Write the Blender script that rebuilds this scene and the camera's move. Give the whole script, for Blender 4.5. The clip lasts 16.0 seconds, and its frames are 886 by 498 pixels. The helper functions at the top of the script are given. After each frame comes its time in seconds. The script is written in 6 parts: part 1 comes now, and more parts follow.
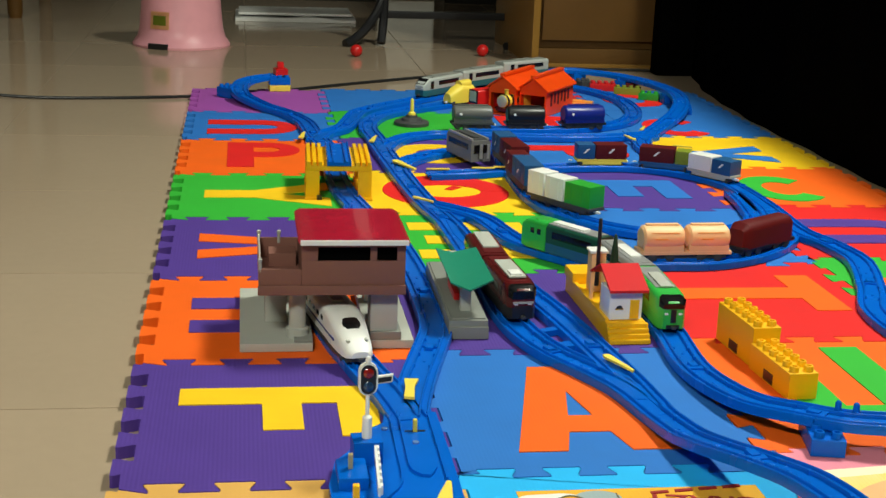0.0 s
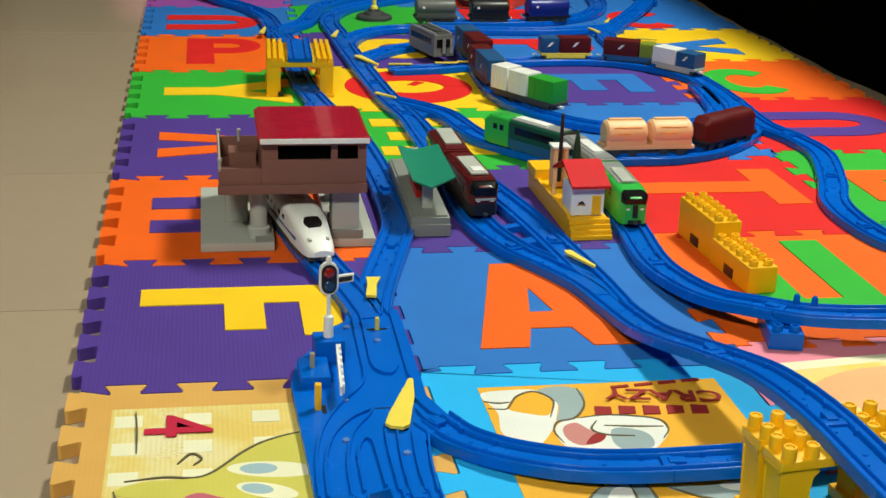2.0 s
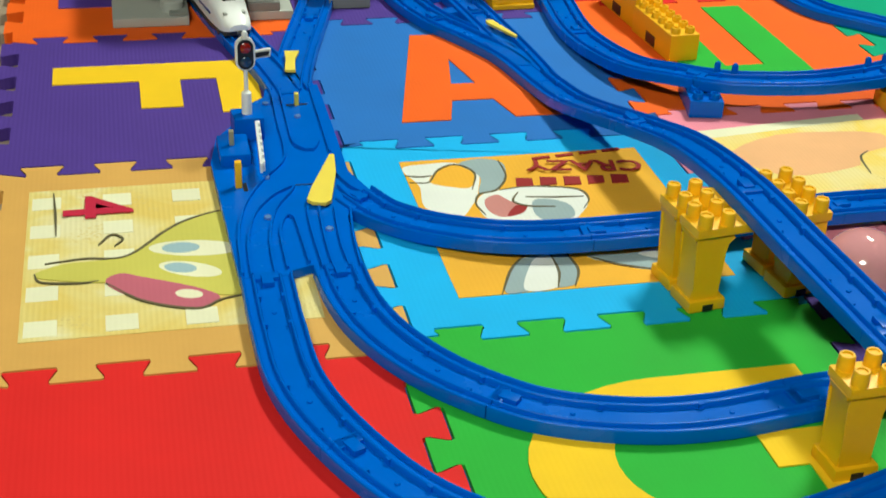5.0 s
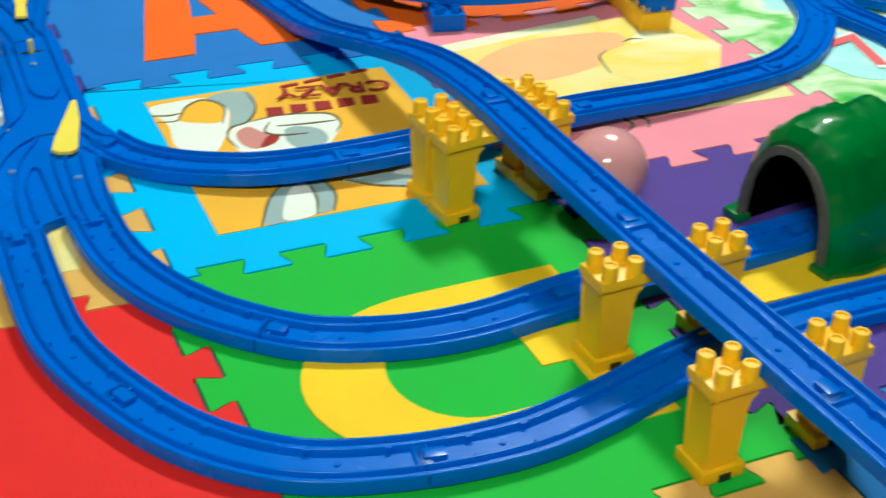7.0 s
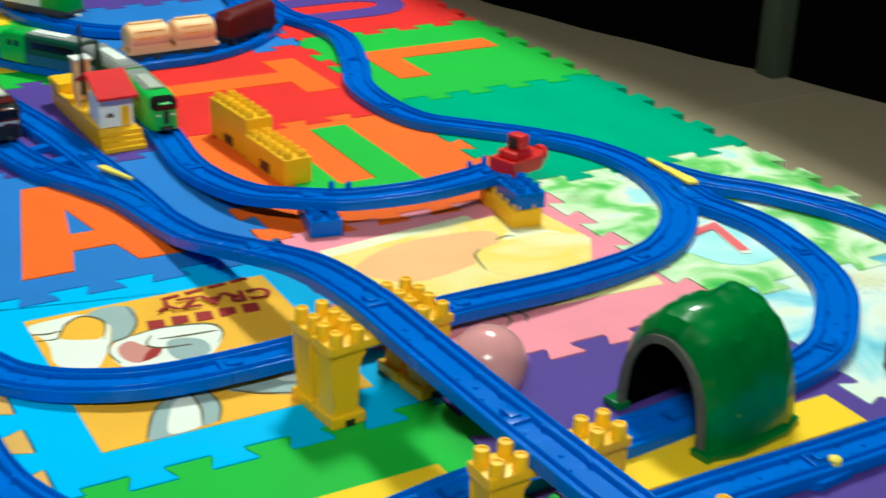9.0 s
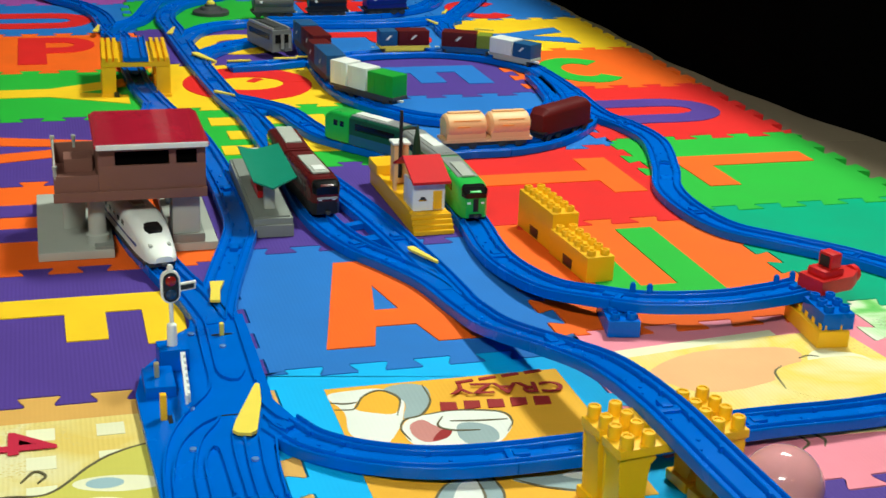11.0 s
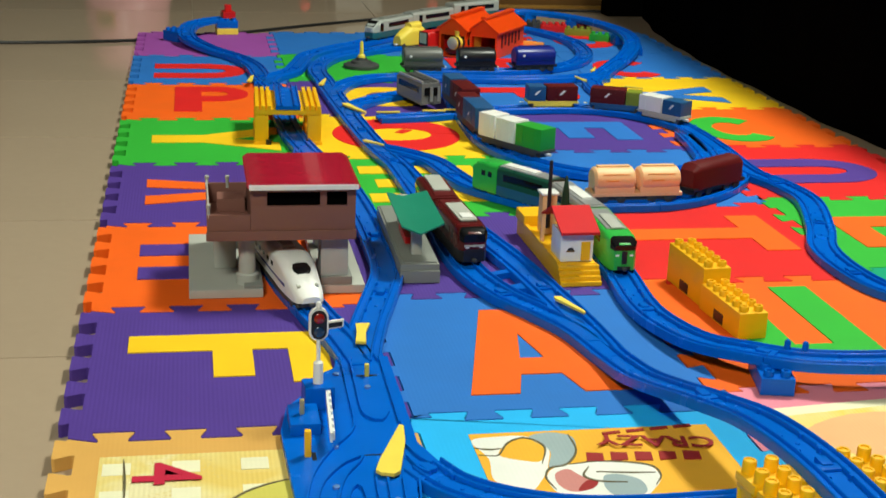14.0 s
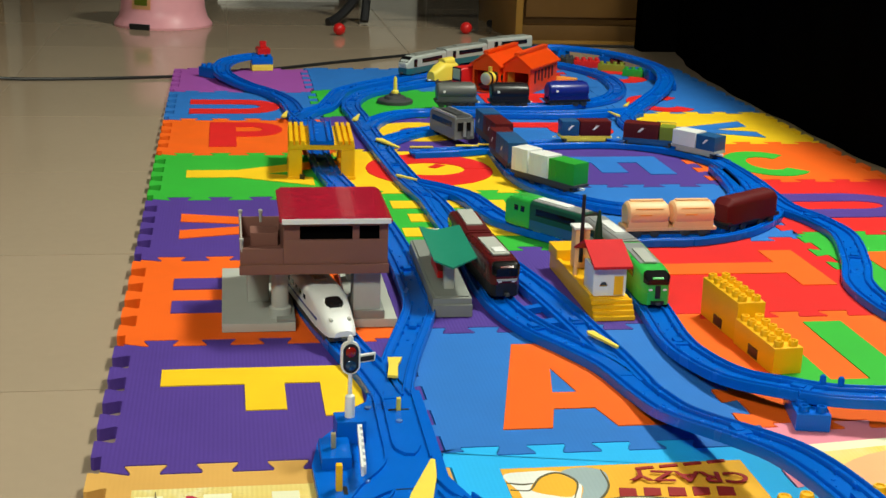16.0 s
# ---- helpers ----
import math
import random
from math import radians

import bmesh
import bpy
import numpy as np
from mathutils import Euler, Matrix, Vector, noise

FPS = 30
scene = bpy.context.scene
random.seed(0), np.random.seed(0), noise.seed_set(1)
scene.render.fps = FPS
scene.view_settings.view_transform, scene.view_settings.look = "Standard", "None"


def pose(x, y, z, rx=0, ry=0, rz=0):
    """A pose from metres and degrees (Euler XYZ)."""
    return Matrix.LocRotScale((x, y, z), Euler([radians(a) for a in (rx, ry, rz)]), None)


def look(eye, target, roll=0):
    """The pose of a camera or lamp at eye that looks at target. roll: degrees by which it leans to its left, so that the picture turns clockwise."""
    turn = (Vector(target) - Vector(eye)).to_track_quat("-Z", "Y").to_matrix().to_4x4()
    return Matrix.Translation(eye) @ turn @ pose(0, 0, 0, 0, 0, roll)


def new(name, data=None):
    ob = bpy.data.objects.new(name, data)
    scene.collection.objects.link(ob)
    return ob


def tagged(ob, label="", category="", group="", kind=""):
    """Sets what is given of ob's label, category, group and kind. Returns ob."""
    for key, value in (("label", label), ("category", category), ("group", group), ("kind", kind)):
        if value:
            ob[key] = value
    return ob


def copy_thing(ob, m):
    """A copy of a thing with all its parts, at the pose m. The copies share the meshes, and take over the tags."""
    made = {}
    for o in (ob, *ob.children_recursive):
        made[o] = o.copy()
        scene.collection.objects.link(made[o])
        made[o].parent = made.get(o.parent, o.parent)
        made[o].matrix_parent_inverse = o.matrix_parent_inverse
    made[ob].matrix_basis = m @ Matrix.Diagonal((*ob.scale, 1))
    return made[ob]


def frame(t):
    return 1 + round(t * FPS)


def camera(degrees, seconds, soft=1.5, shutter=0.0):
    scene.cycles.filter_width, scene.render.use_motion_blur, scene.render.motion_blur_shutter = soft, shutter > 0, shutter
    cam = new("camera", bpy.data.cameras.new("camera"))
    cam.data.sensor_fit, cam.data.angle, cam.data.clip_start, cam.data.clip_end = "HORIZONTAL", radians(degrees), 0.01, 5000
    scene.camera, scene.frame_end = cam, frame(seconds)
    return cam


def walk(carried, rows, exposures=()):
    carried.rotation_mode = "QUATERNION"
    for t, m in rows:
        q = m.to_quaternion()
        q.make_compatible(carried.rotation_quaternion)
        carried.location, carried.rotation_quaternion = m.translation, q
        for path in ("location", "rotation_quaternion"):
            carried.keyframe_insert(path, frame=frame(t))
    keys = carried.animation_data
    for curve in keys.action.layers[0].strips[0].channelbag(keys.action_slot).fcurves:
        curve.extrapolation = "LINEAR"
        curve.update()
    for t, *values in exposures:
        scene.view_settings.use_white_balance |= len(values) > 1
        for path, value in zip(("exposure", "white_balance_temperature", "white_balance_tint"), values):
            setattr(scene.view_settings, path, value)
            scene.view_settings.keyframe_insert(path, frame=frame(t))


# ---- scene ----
import mathutils.kdtree

cam = camera(35.6, 16.0, shutter=0.4)
PATH = [
    (0, (0.121, -1.075, 0.508), (0.409, 0.831, -0.026), 2.2),
    (0.5, (0.124, -1.076, 0.512), (0.406, 0.826, -0.037), 2.0),
    (1, (0.129, -1.076, 0.511), (0.406, 0.81, -0.094), 2.0),
    (1.5, (0.126, -1.068, 0.506), (0.429, 0.79, -0.169), 2.0),
    (2, (0.129, -1.071, 0.511), (0.46, 0.781, -0.168), 2.1),
    (2.5, (0.128, -1.072, 0.513), (0.466, 0.778, -0.167), 2.2),
    (3, (0.131, -1.072, 0.51), (0.463, 0.767, -0.203), 2.2),
    (3.5, (0.132, -1.065, 0.512), (0.468, 0.727, -0.308), 2.4),
    (4, (0.134, -1.065, 0.512), (0.523, 0.708, -0.329), 2.1),
    (4.2, (0.136, -1.065, 0.511), (0.537, 0.693, -0.354), 2.1),
    (6.3, (0.134, -1.069, 0.518), (0.641, 0.536, -0.562), 3.5),
    (6.5, (0.135, -1.07, 0.519), (0.688, 0.521, -0.559), 3.2),
    (7, (0.148, -1.072, 0.518), (0.855, 0.467, -0.546), 2.2),
    (7.5, (0.154, -1.077, 0.524), (1.043, 0.406, -0.481), 1.2),
    (8, (0.151, -1.086, 0.531), (1.191, 0.376, -0.353), 1.3),
    (8.5, (0.148, -1.092, 0.533), (1.223, 0.389, -0.273), 1.2),
    (9, (0.144, -1.082, 0.53), (1.053, 0.505, -0.281), 1.7),
    (9.5, (0.141, -1.081, 0.533), (0.902, 0.607, -0.225), 1.9),
    (10, (0.142, -1.079, 0.531), (0.842, 0.655, -0.177), 2.0),
    (10.2, (0.141, -1.08, 0.532), (0.797, 0.671, -0.179), 2.2),
    (12.5, (0.126, -1.068, 0.507), (0.539, 0.784, -0.124), 2.0),
    (13, (0.125, -1.065, 0.502), (0.476, 0.801, -0.125), 2.3),
    (13.5, (0.124, -1.067, 0.504), (0.478, 0.797, -0.128), 2.2),
    (14, (0.125, -1.068, 0.506), (0.479, 0.804, -0.104), 2.2),
    (14.5, (0.125, -1.069, 0.505), (0.448, 0.824, -0.051), 2.3),
    (15, (0.124, -1.067, 0.505), (0.438, 0.828, -0.053), 2.1),
    (15.5, (0.124, -1.067, 0.505), (0.436, 0.827, -0.055), 2.1),
    (16, (0.127, -1.068, 0.504), (0.433, 0.827, -0.058), 1.8),
]
walk(cam, [(t, look(eye, target, roll)) for t, eye, target, roll in PATH],
     [(0, 0.1, 6600, 8), (2, 0.02, 6550, 8), (4, -0.04, 6450, 6), (6.5, 0.03, 6050, 0), (8, 0.2, 5900, -3), (9, 0.1, 5950, -3), (10, 0.1, 6050, 0), (12.5, 0.09, 6400, 6), (16, 0.1, 6600, 8)])

# ---- world and lamps ----
world = bpy.data.worlds.new("room_dusk")
scene.world = world
world.use_nodes = True
bg = world.node_tree.nodes["Background"]
bg.inputs["Color"].default_value = (0.75, 0.86, 1.0, 1)
bg.inputs["Strength"].default_value = 0.01


LAMP = (0.97, 1.0, 0.86)


def area_lamp(name, loc, target, size, size_y, power, colour):
    data = bpy.data.lights.new(name, "AREA")
    data.shape, data.size, data.size_y = "RECTANGLE", size, size_y
    data.energy, data.color = power, colour
    ob = new(name, data)
    ob.matrix_world = look(loc, target)
    return ob


area_lamp("ceiling_lamp_light", (1.48, 0.95, 2.38), (0.4, 0.35, 0), 0.7, 0.4, 120, LAMP)
area_lamp("ceiling_lamp_light", (-0.6, -1.9, 2.38), (0.0, 0.1, 0.0), 0.85, 0.6, 104, LAMP)


# ---- materials ----
def material(name, colour, rough=0.5, metal=0.0, grain=0.0, grain_scale=300, bump=0.0, bump_scale=400, stain=0.08,
             stain_scale=9, coat=0.0, per_object=0.0, wave=0.0, transmission=0.0, alpha=1.0, spec=0.4):
    """A painted, moulded or foam surface: two scales of colour change, fine relief, uneven gloss."""
    m = bpy.data.materials.new(name)
    m.use_nodes = True
    nt = m.node_tree
    n, li = nt.nodes, nt.links
    b = n["Principled BSDF"]
    b.inputs["Metallic"].default_value = metal
    b.inputs["Coat Weight"].default_value = coat
    b.inputs["Specular IOR Level"].default_value = spec
    b.inputs["Transmission Weight"].default_value = transmission
    b.inputs["Alpha"].default_value = alpha
    co = n.new("ShaderNodeTexCoord")
    mp = n.new("ShaderNodeMapping")
    li.new(co.outputs["Object"], mp.inputs["Vector"])
    big = n.new("ShaderNodeTexNoise")
    big.inputs["Scale"].default_value, big.inputs["Detail"].default_value = stain_scale, 5
    small = n.new("ShaderNodeTexNoise")
    small.inputs["Scale"].default_value, small.inputs["Detail"].default_value = grain_scale, 3
    for q in (big, small):
        li.new(mp.outputs["Vector"], q.inputs["Vector"])
    mix = n.new("ShaderNodeMix")
    mix.data_type, mix.blend_type = "RGBA", "MIX"
    dark = tuple(c * (1 - 1.6 * stain) for c in colour)
    light = tuple(min(1, c * (1 + 1.2 * stain) + 0.01 * stain) for c in colour)
    mix.inputs["A"].default_value, mix.inputs["B"].default_value = (*dark, 1), (*light, 1)
    add = n.new("ShaderNodeMath")
    add.operation = "MULTIPLY_ADD"
    li.new(small.outputs["Fac"], add.inputs[0])
    add.inputs[1].default_value = grain
    li.new(big.outputs["Fac"], add.inputs[2])
    last = add
    if per_object:
        info = n.new("ShaderNodeObjectInfo")
        add2 = n.new("ShaderNodeMath")
        add2.operation = "MULTIPLY_ADD"
        li.new(info.outputs["Random"], add2.inputs[0])
        add2.inputs[1].default_value = per_object
        li.new(last.outputs[0], add2.inputs[2])
        last = add2
    li.new(last.outputs[0], mix.inputs["Factor"])
    li.new(mix.outputs["Result"], b.inputs["Base Color"])
    rr = n.new("ShaderNodeMapRange")
    rr.inputs["To Min"].default_value, rr.inputs["To Max"].default_value = max(0.02, rough - 0.08), min(1, rough + 0.1)
    li.new(big.outputs["Fac"], rr.inputs["Value"])
    li.new(rr.outputs["Result"], b.inputs["Roughness"])
    if bump or wave:
        bp = n.new("ShaderNodeBump")
        bp.inputs["Distance"].default_value = 0.001
        if wave:
            wv = n.new("ShaderNodeTexWave")
            wv.wave_type, wv.bands_direction = "BANDS", "X"
            wv.inputs["Scale"].default_value = wave
            li.new(mp.outputs["Vector"], wv.inputs["Vector"])
            li.new(wv.outputs["Fac"], bp.inputs["Height"])
        else:
            bn = n.new("ShaderNodeTexNoise")
            bn.inputs["Scale"].default_value, bn.inputs["Detail"].default_value = bump_scale, 4
            li.new(mp.outputs["Vector"], bn.inputs["Vector"])
            li.new(bn.outputs["Fac"], bp.inputs["Height"])
        bp.inputs["Strength"].default_value = bump
        li.new(bp.outputs["Normal"], b.inputs["Normal"])
    return m


def foam(name, colour):
    return material("foam_" + name, colour, rough=0.7, grain=0.25, grain_scale=900, bump=0.16 if name == "purple" else 0.04, wave=80, stain=0.1, stain_scale=14, spec=0.22)


def mottled(name, colours, scale, speckle):
    """Printed watercolour look: soft clouds of a few colours, with fine dark speckle in places."""
    m = material("print_" + name, colours[0], rough=0.7, spec=0.22, bump=0.2, wave=80)
    nt = m.node_tree
    n, li = nt.nodes, nt.links
    co = n.new("ShaderNodeTexCoord")
    cloud = n.new("ShaderNodeTexNoise")
    cloud.inputs["Scale"].default_value, cloud.inputs["Detail"].default_value, cloud.inputs["Distortion"].default_value = scale, 3.5, 0.6
    ramp = n.new("ShaderNodeValToRGB")
    el = ramp.color_ramp.elements
    while len(el) < len(colours):
        el.new(0.5)
    for k, c in enumerate(colours):
        el[k].position, el[k].color = 0.34 + 0.32 * k / (len(colours) - 1), (*c, 1)
    dots = n.new("ShaderNodeTexNoise")
    dots.inputs["Scale"].default_value, dots.inputs["Detail"].default_value = 420, 2
    where = n.new("ShaderNodeTexNoise")
    where.inputs["Scale"].default_value = scale * 0.8
    for q in (cloud, dots, where):
        li.new(co.outputs["Object"], q.inputs["Vector"])
    hi, lo, both = n.new("ShaderNodeMapRange"), n.new("ShaderNodeMapRange"), n.new("ShaderNodeMath")
    lo.inputs["From Min"].default_value, lo.inputs["From Max"].default_value = 0.54, 0.6
    hi.inputs["From Min"].default_value, hi.inputs["From Max"].default_value = 0.56, 0.62
    li.new(dots.outputs["Fac"], hi.inputs["Value"])
    li.new(where.outputs["Fac"], lo.inputs["Value"])
    both.operation = "MULTIPLY"
    li.new(hi.outputs["Result"], both.inputs[0])
    li.new(lo.outputs["Result"], both.inputs[1])
    li.new(cloud.outputs["Fac"], ramp.inputs["Fac"])
    mix = n.new("ShaderNodeMix")
    mix.data_type = "RGBA"
    li.new(both.outputs[0], mix.inputs["Factor"])
    li.new(ramp.outputs["Color"], mix.inputs["A"])
    mix.inputs["B"].default_value = (*speckle, 1)
    li.new(mix.outputs["Result"], n["Principled BSDF"].inputs["Base Color"])
    return m


def plastic(name, colour, rough=0.3, **k):
    return material("plastic_" + name, colour, rough=rough, grain=0.15, grain_scale=500, bump=0.06, bump_scale=350, stain=0.07, stain_scale=25, **k)


FOAM = {k: foam(k, c) for k, c in dict(
    purple=(0.076, 0.036, 0.26), azure=(0.015, 0.17, 0.52), orange=(0.85, 0.118, 0.006), red=(0.68, 0.014, 0.013), green=(0.03, 0.4, 0.035), yellow=(0.86, 0.53, 0.01),
    blue=(0.02, 0.155, 0.52), sky=(0.014, 0.41, 0.84), tan=(0.66, 0.36, 0.09), pink=(0.78, 0.24, 0.32), teal=(0.0, 0.32, 0.17),
    magenta=(0.32, 0.07, 0.36), jungle=(0.5, 0.66, 0.5), cream=(0.75, 0.66, 0.3), white=(0.75, 0.75, 0.7), grey=(0.22, 0.25, 0.27),
    amber=(0.8, 0.4, 0.03), maroon=(0.3, 0.02, 0.02), pale=(0.78, 0.74, 0.52), lime=(0.58, 0.52, 0.1), rose=(0.5, 0.12, 0.17), black=(0.02, 0.02, 0.025),
    leaf=(0.3, 0.58, 0.24), brick_pink=(0.55, 0.22, 0.2), peach=(0.8, 0.42, 0.2), ice=(0.35, 0.66, 0.75), cloth=(0.7, 0.55, 0.2), crimson=(0.5, 0.015, 0.05), mist=(0.3, 0.38, 0.4), haze=(0.32, 0.45, 0.5), umber=(0.12, 0.1, 0.05), salmon=(0.7, 0.12, 0.14), yellow_pale=(0.85, 0.7, 0.12)).items()}
FOAM["jungle"] = mottled("leaves", ((0.06, 0.42, 0.06), (0.2, 0.54, 0.14), (0.56, 0.72, 0.45), (0.74, 0.76, 0.62), (0.4, 0.7, 0.72)), 14, (0.2, 0.22, 0.16))
FOAM["ice"] = mottled("ice", ((0.1, 0.4, 0.6), (0.3, 0.62, 0.72), (0.7, 0.76, 0.72), (0.72, 0.7, 0.5)), 11, (0.3, 0.32, 0.3))
FOAM["pool"] = mottled("pool", ((0.3, 0.66, 0.72), (0.45, 0.74, 0.78), (0.72, 0.8, 0.78)), 9, (0.4, 0.7, 0.75))
FOAM["skin"] = mottled("skin", ((0.8, 0.66, 0.3), (0.84, 0.6, 0.12), (0.8, 0.72, 0.45)), 9, (0.7, 0.5, 0.15))
FOAM["cloth"] = mottled("checks", ((0.72, 0.52, 0.13), (0.74, 0.6, 0.22), (0.76, 0.68, 0.4)), 16, (0.66, 0.5, 0.18))
RAIL = plastic("rail_blue", (0.0, 0.112, 0.56), rough=0.24, spec=0.19, per_object=0.25)
YELLOW = plastic("yellow", (0.86, 0.46, 0.004), rough=0.4, per_object=0.2)
YELLOW_L = plastic("pale_yellow", (0.85, 0.66, 0.08), rough=0.45)
WHITE = plastic("white", (0.82, 0.82, 0.8), rough=0.3)
BLACKP = plastic("black", (0.012, 0.012, 0.014), rough=0.35)
DARK = plastic("dark_grey", (0.05, 0.052, 0.055), rough=0.5)
GREY = plastic("grey", (0.22, 0.23, 0.21), rough=0.55)
PALEGREY = plastic("pale_grey", (0.42, 0.43, 0.39), rough=0.55)
SILVER = material("silver_paint", (0.5, 0.51, 0.52), rough=0.32, metal=0.55, grain=0.1, stain=0.08, stain_scale=30)
STEEL_BLUE = material("rivet_blue", (0.15, 0.3, 0.65), rough=0.25, metal=0.3)
BRASS = material("brass_pin", (0.6, 0.5, 0.25), rough=0.35, metal=0.6)
REDP = plastic("red", (0.6, 0.012, 0.012), rough=0.35)
ROOF_RED = plastic("roof_red", (0.42, 0.006, 0.03), rough=0.16, coat=0.4)
ROOF_DULL = plastic("dull_red", (0.6, 0.02, 0.025), rough=0.7, spec=0.15)
BROWN = plastic("station_brown", (0.2, 0.085, 0.065), rough=0.55)
TEAL = plastic("roof_teal", (0.008, 0.21, 0.13), rough=0.4)
MAROON = plastic("maroon", (0.095, 0.005, 0.006), rough=0.5, spec=0.25)
GREENP = plastic("train_green", (0.03, 0.42, 0.06), rough=0.3)
GREENC = plastic("container_green", (0.02, 0.33, 0.03), rough=0.4)
CREAM = plastic("cream", (0.85, 0.5, 0.25), rough=0.45)
NAVY = plastic("navy", (0.008, 0.02, 0.22), rough=0.3)
BLUE = plastic("container_blue", (0.012, 0.085, 0.23), rough=0.4)
SKIRT = plastic("skirt_blue", (0.02, 0.1, 0.24), rough=0.4)
ORANGE = plastic("orange", (0.82, 0.062, 0.002), rough=0.4)
OLIVE = plastic("olive", (0.2, 0.25, 0.02), rough=0.45)
TEAL_S = plastic("skirt_teal", (0.015, 0.12, 0.15), rough=0.4)
SILVERW = plastic("silver_white", (0.4, 0.43, 0.41), rough=0.35)
SLATE = plastic("slate_grey", (0.11, 0.115, 0.105), rough=0.4)
TRAM_GREY = plastic("tram_grey", (0.17, 0.175, 0.18), rough=0.3)
GLASS_D = material("dark_glazing", (0.006, 0.006, 0.007), rough=0.2, coat=0.15, spec=0.25)
MAROON_D = plastic("dark_maroon", (0.09, 0.006, 0.007), rough=0.25)
LAMP_RED = plastic("lamp_red", (0.25, 0.008, 0.005), rough=0.15, coat=0.5)
LAMP_BLUE = plastic("lamp_blue", (0.01, 0.04, 0.1), rough=0.15, coat=0.5)
FLOOR = material("floor_tile", (0.37, 0.283, 0.2), rough=0.1, grain=0.3, grain_scale=60, bump=0.04, bump_scale=25, stain=0.08, stain_scale=2, per_object=0.3)
GROUT = material("floor_grout", (0.26, 0.21, 0.15), rough=0.7)
# near-zero black for shade: by the bed, inside tunnels, in station windows
SHADE_BLACK = material("shade_black", (0.0012, 0.0012, 0.0013), rough=1.0, bump=0.4, bump_scale=60, spec=0.0)

DGREEN = plastic("dark_green", (0.01, 0.07, 0.045), rough=0.3)
TEAL_D = plastic("tree_green", (0.005, 0.035, 0.015), rough=0.6)
HILL = material("hill_green", (0.003, 0.15, 0.024), rough=0.3, bump=0.8, bump_scale=70, stain=0.25, stain_scale=22, spec=0.2, coat=0.5)
ROCK = material("rock_brown", (0.33, 0.076, 0.012), rough=0.6, bump=0.8, bump_scale=60, stain=0.3, stain_scale=18, grain=0.3, grain_scale=160)
RIM = material("stone_rim", (0.1, 0.095, 0.085), rough=0.75, bump=0.6, bump_scale=150, stain=0.25, stain_scale=60)
PINKB = plastic("clear_pink", (0.95, 0.42, 0.45), rough=0.08, transmission=0.28, coat=0.4)
CUP = plastic("cup_rose", (0.3, 0.03, 0.07), rough=0.12, transmission=0.3, coat=0.4)
PINKS = plastic("stool_pink", (0.8, 0.36, 0.42), rough=0.35)
PEACH = plastic("peach", (0.85, 0.33, 0.06), rough=0.45)
WOOD = material("cabinet_wood", (0.1, 0.045, 0.007), rough=0.45, grain=0.4, grain_scale=40, stain=0.2, stain_scale=6)
WOOD_L = material("cabinet_wood_light", (0.23, 0.115, 0.017), rough=0.45, grain=0.4, grain_scale=40, stain=0.15, stain_scale=6)

LEG = plastic("leg_green", (0.045, 0.055, 0.04), rough=0.5)
DOORP = material("door_paint", (0.74, 0.72, 0.66), rough=0.45, stain=0.05, stain_scale=3)
EBONY = material("dark_cabinet_paint", (0.012, 0.01, 0.007), rough=0.5, stain=0.2, stain_scale=5)


# ---- mesh helpers ----
def mesh_from(bm, name):
    me = bpy.data.meshes.new(name)
    bmesh.ops.recalc_face_normals(bm, faces=bm.faces)
    bm.to_mesh(me)
    bm.free()
    return me


def smooth(me, angle=35):
    for p in me.polygons:
        p.use_smooth = True
    me.set_sharp_from_angle(angle=radians(angle))


def part(name, bm, mat, parent=None, label="", m=None, soft=True):
    me = mesh_from(bm, name)
    if soft:
        smooth(me)
    me.materials.append(mat)
    ob = new(name, me)
    if m is not None:
        ob.matrix_basis = m
    if parent is not None:
        ob.parent = parent
    if label:
        ob["label"] = label
    return ob


def thing(name, m, label, category, group="", kind=""):
    ob = new(name)
    ob.matrix_basis = m
    ob.empty_display_size = 0.02
    return tagged(ob, label, category, group, kind)


def add_box(bm, x0, x1, y0, y1, z0, z1, bevel=0.0, m=None):
    vs = [bm.verts.new((x, y, z)) for z in (z0, z1) for y in (y0, y1) for x in (x0, x1)]
    fs = [bm.faces.new([vs[i] for i in f]) for f in ((0, 2, 3, 1), (4, 5, 7, 6), (0, 1, 5, 4), (2, 6, 7, 3), (0, 4, 6, 2), (1, 3, 7, 5))]
    if m is not None:
        bmesh.ops.transform(bm, matrix=m, verts=vs)
    if bevel:
        es = {e for f in fs for e in f.edges}
        bmesh.ops.bevel(bm, geom=list(es), offset=bevel, segments=2, profile=0.7, affect="EDGES")
    return bm


def box(x0, x1, y0, y1, z0, z1, bevel=0.0):
    return add_box(bmesh.new(), x0, x1, y0, y1, z0, z1, bevel)


def prism(points, z0, z1, bm=None):
    """A flat outline (x, y) raised from z0 to z1."""
    bm = bm or bmesh.new()
    lo = [bm.verts.new((x, y, z0)) for x, y in points]
    hi = [bm.verts.new((x, y, z1)) for x, y in points]
    n = len(points)
    bm.faces.new(hi)
    bm.faces.new(lo[::-1])
    for i in range(n):
        bm.faces.new((lo[i], lo[(i + 1) % n], hi[(i + 1) % n], hi[i]))
    return bm


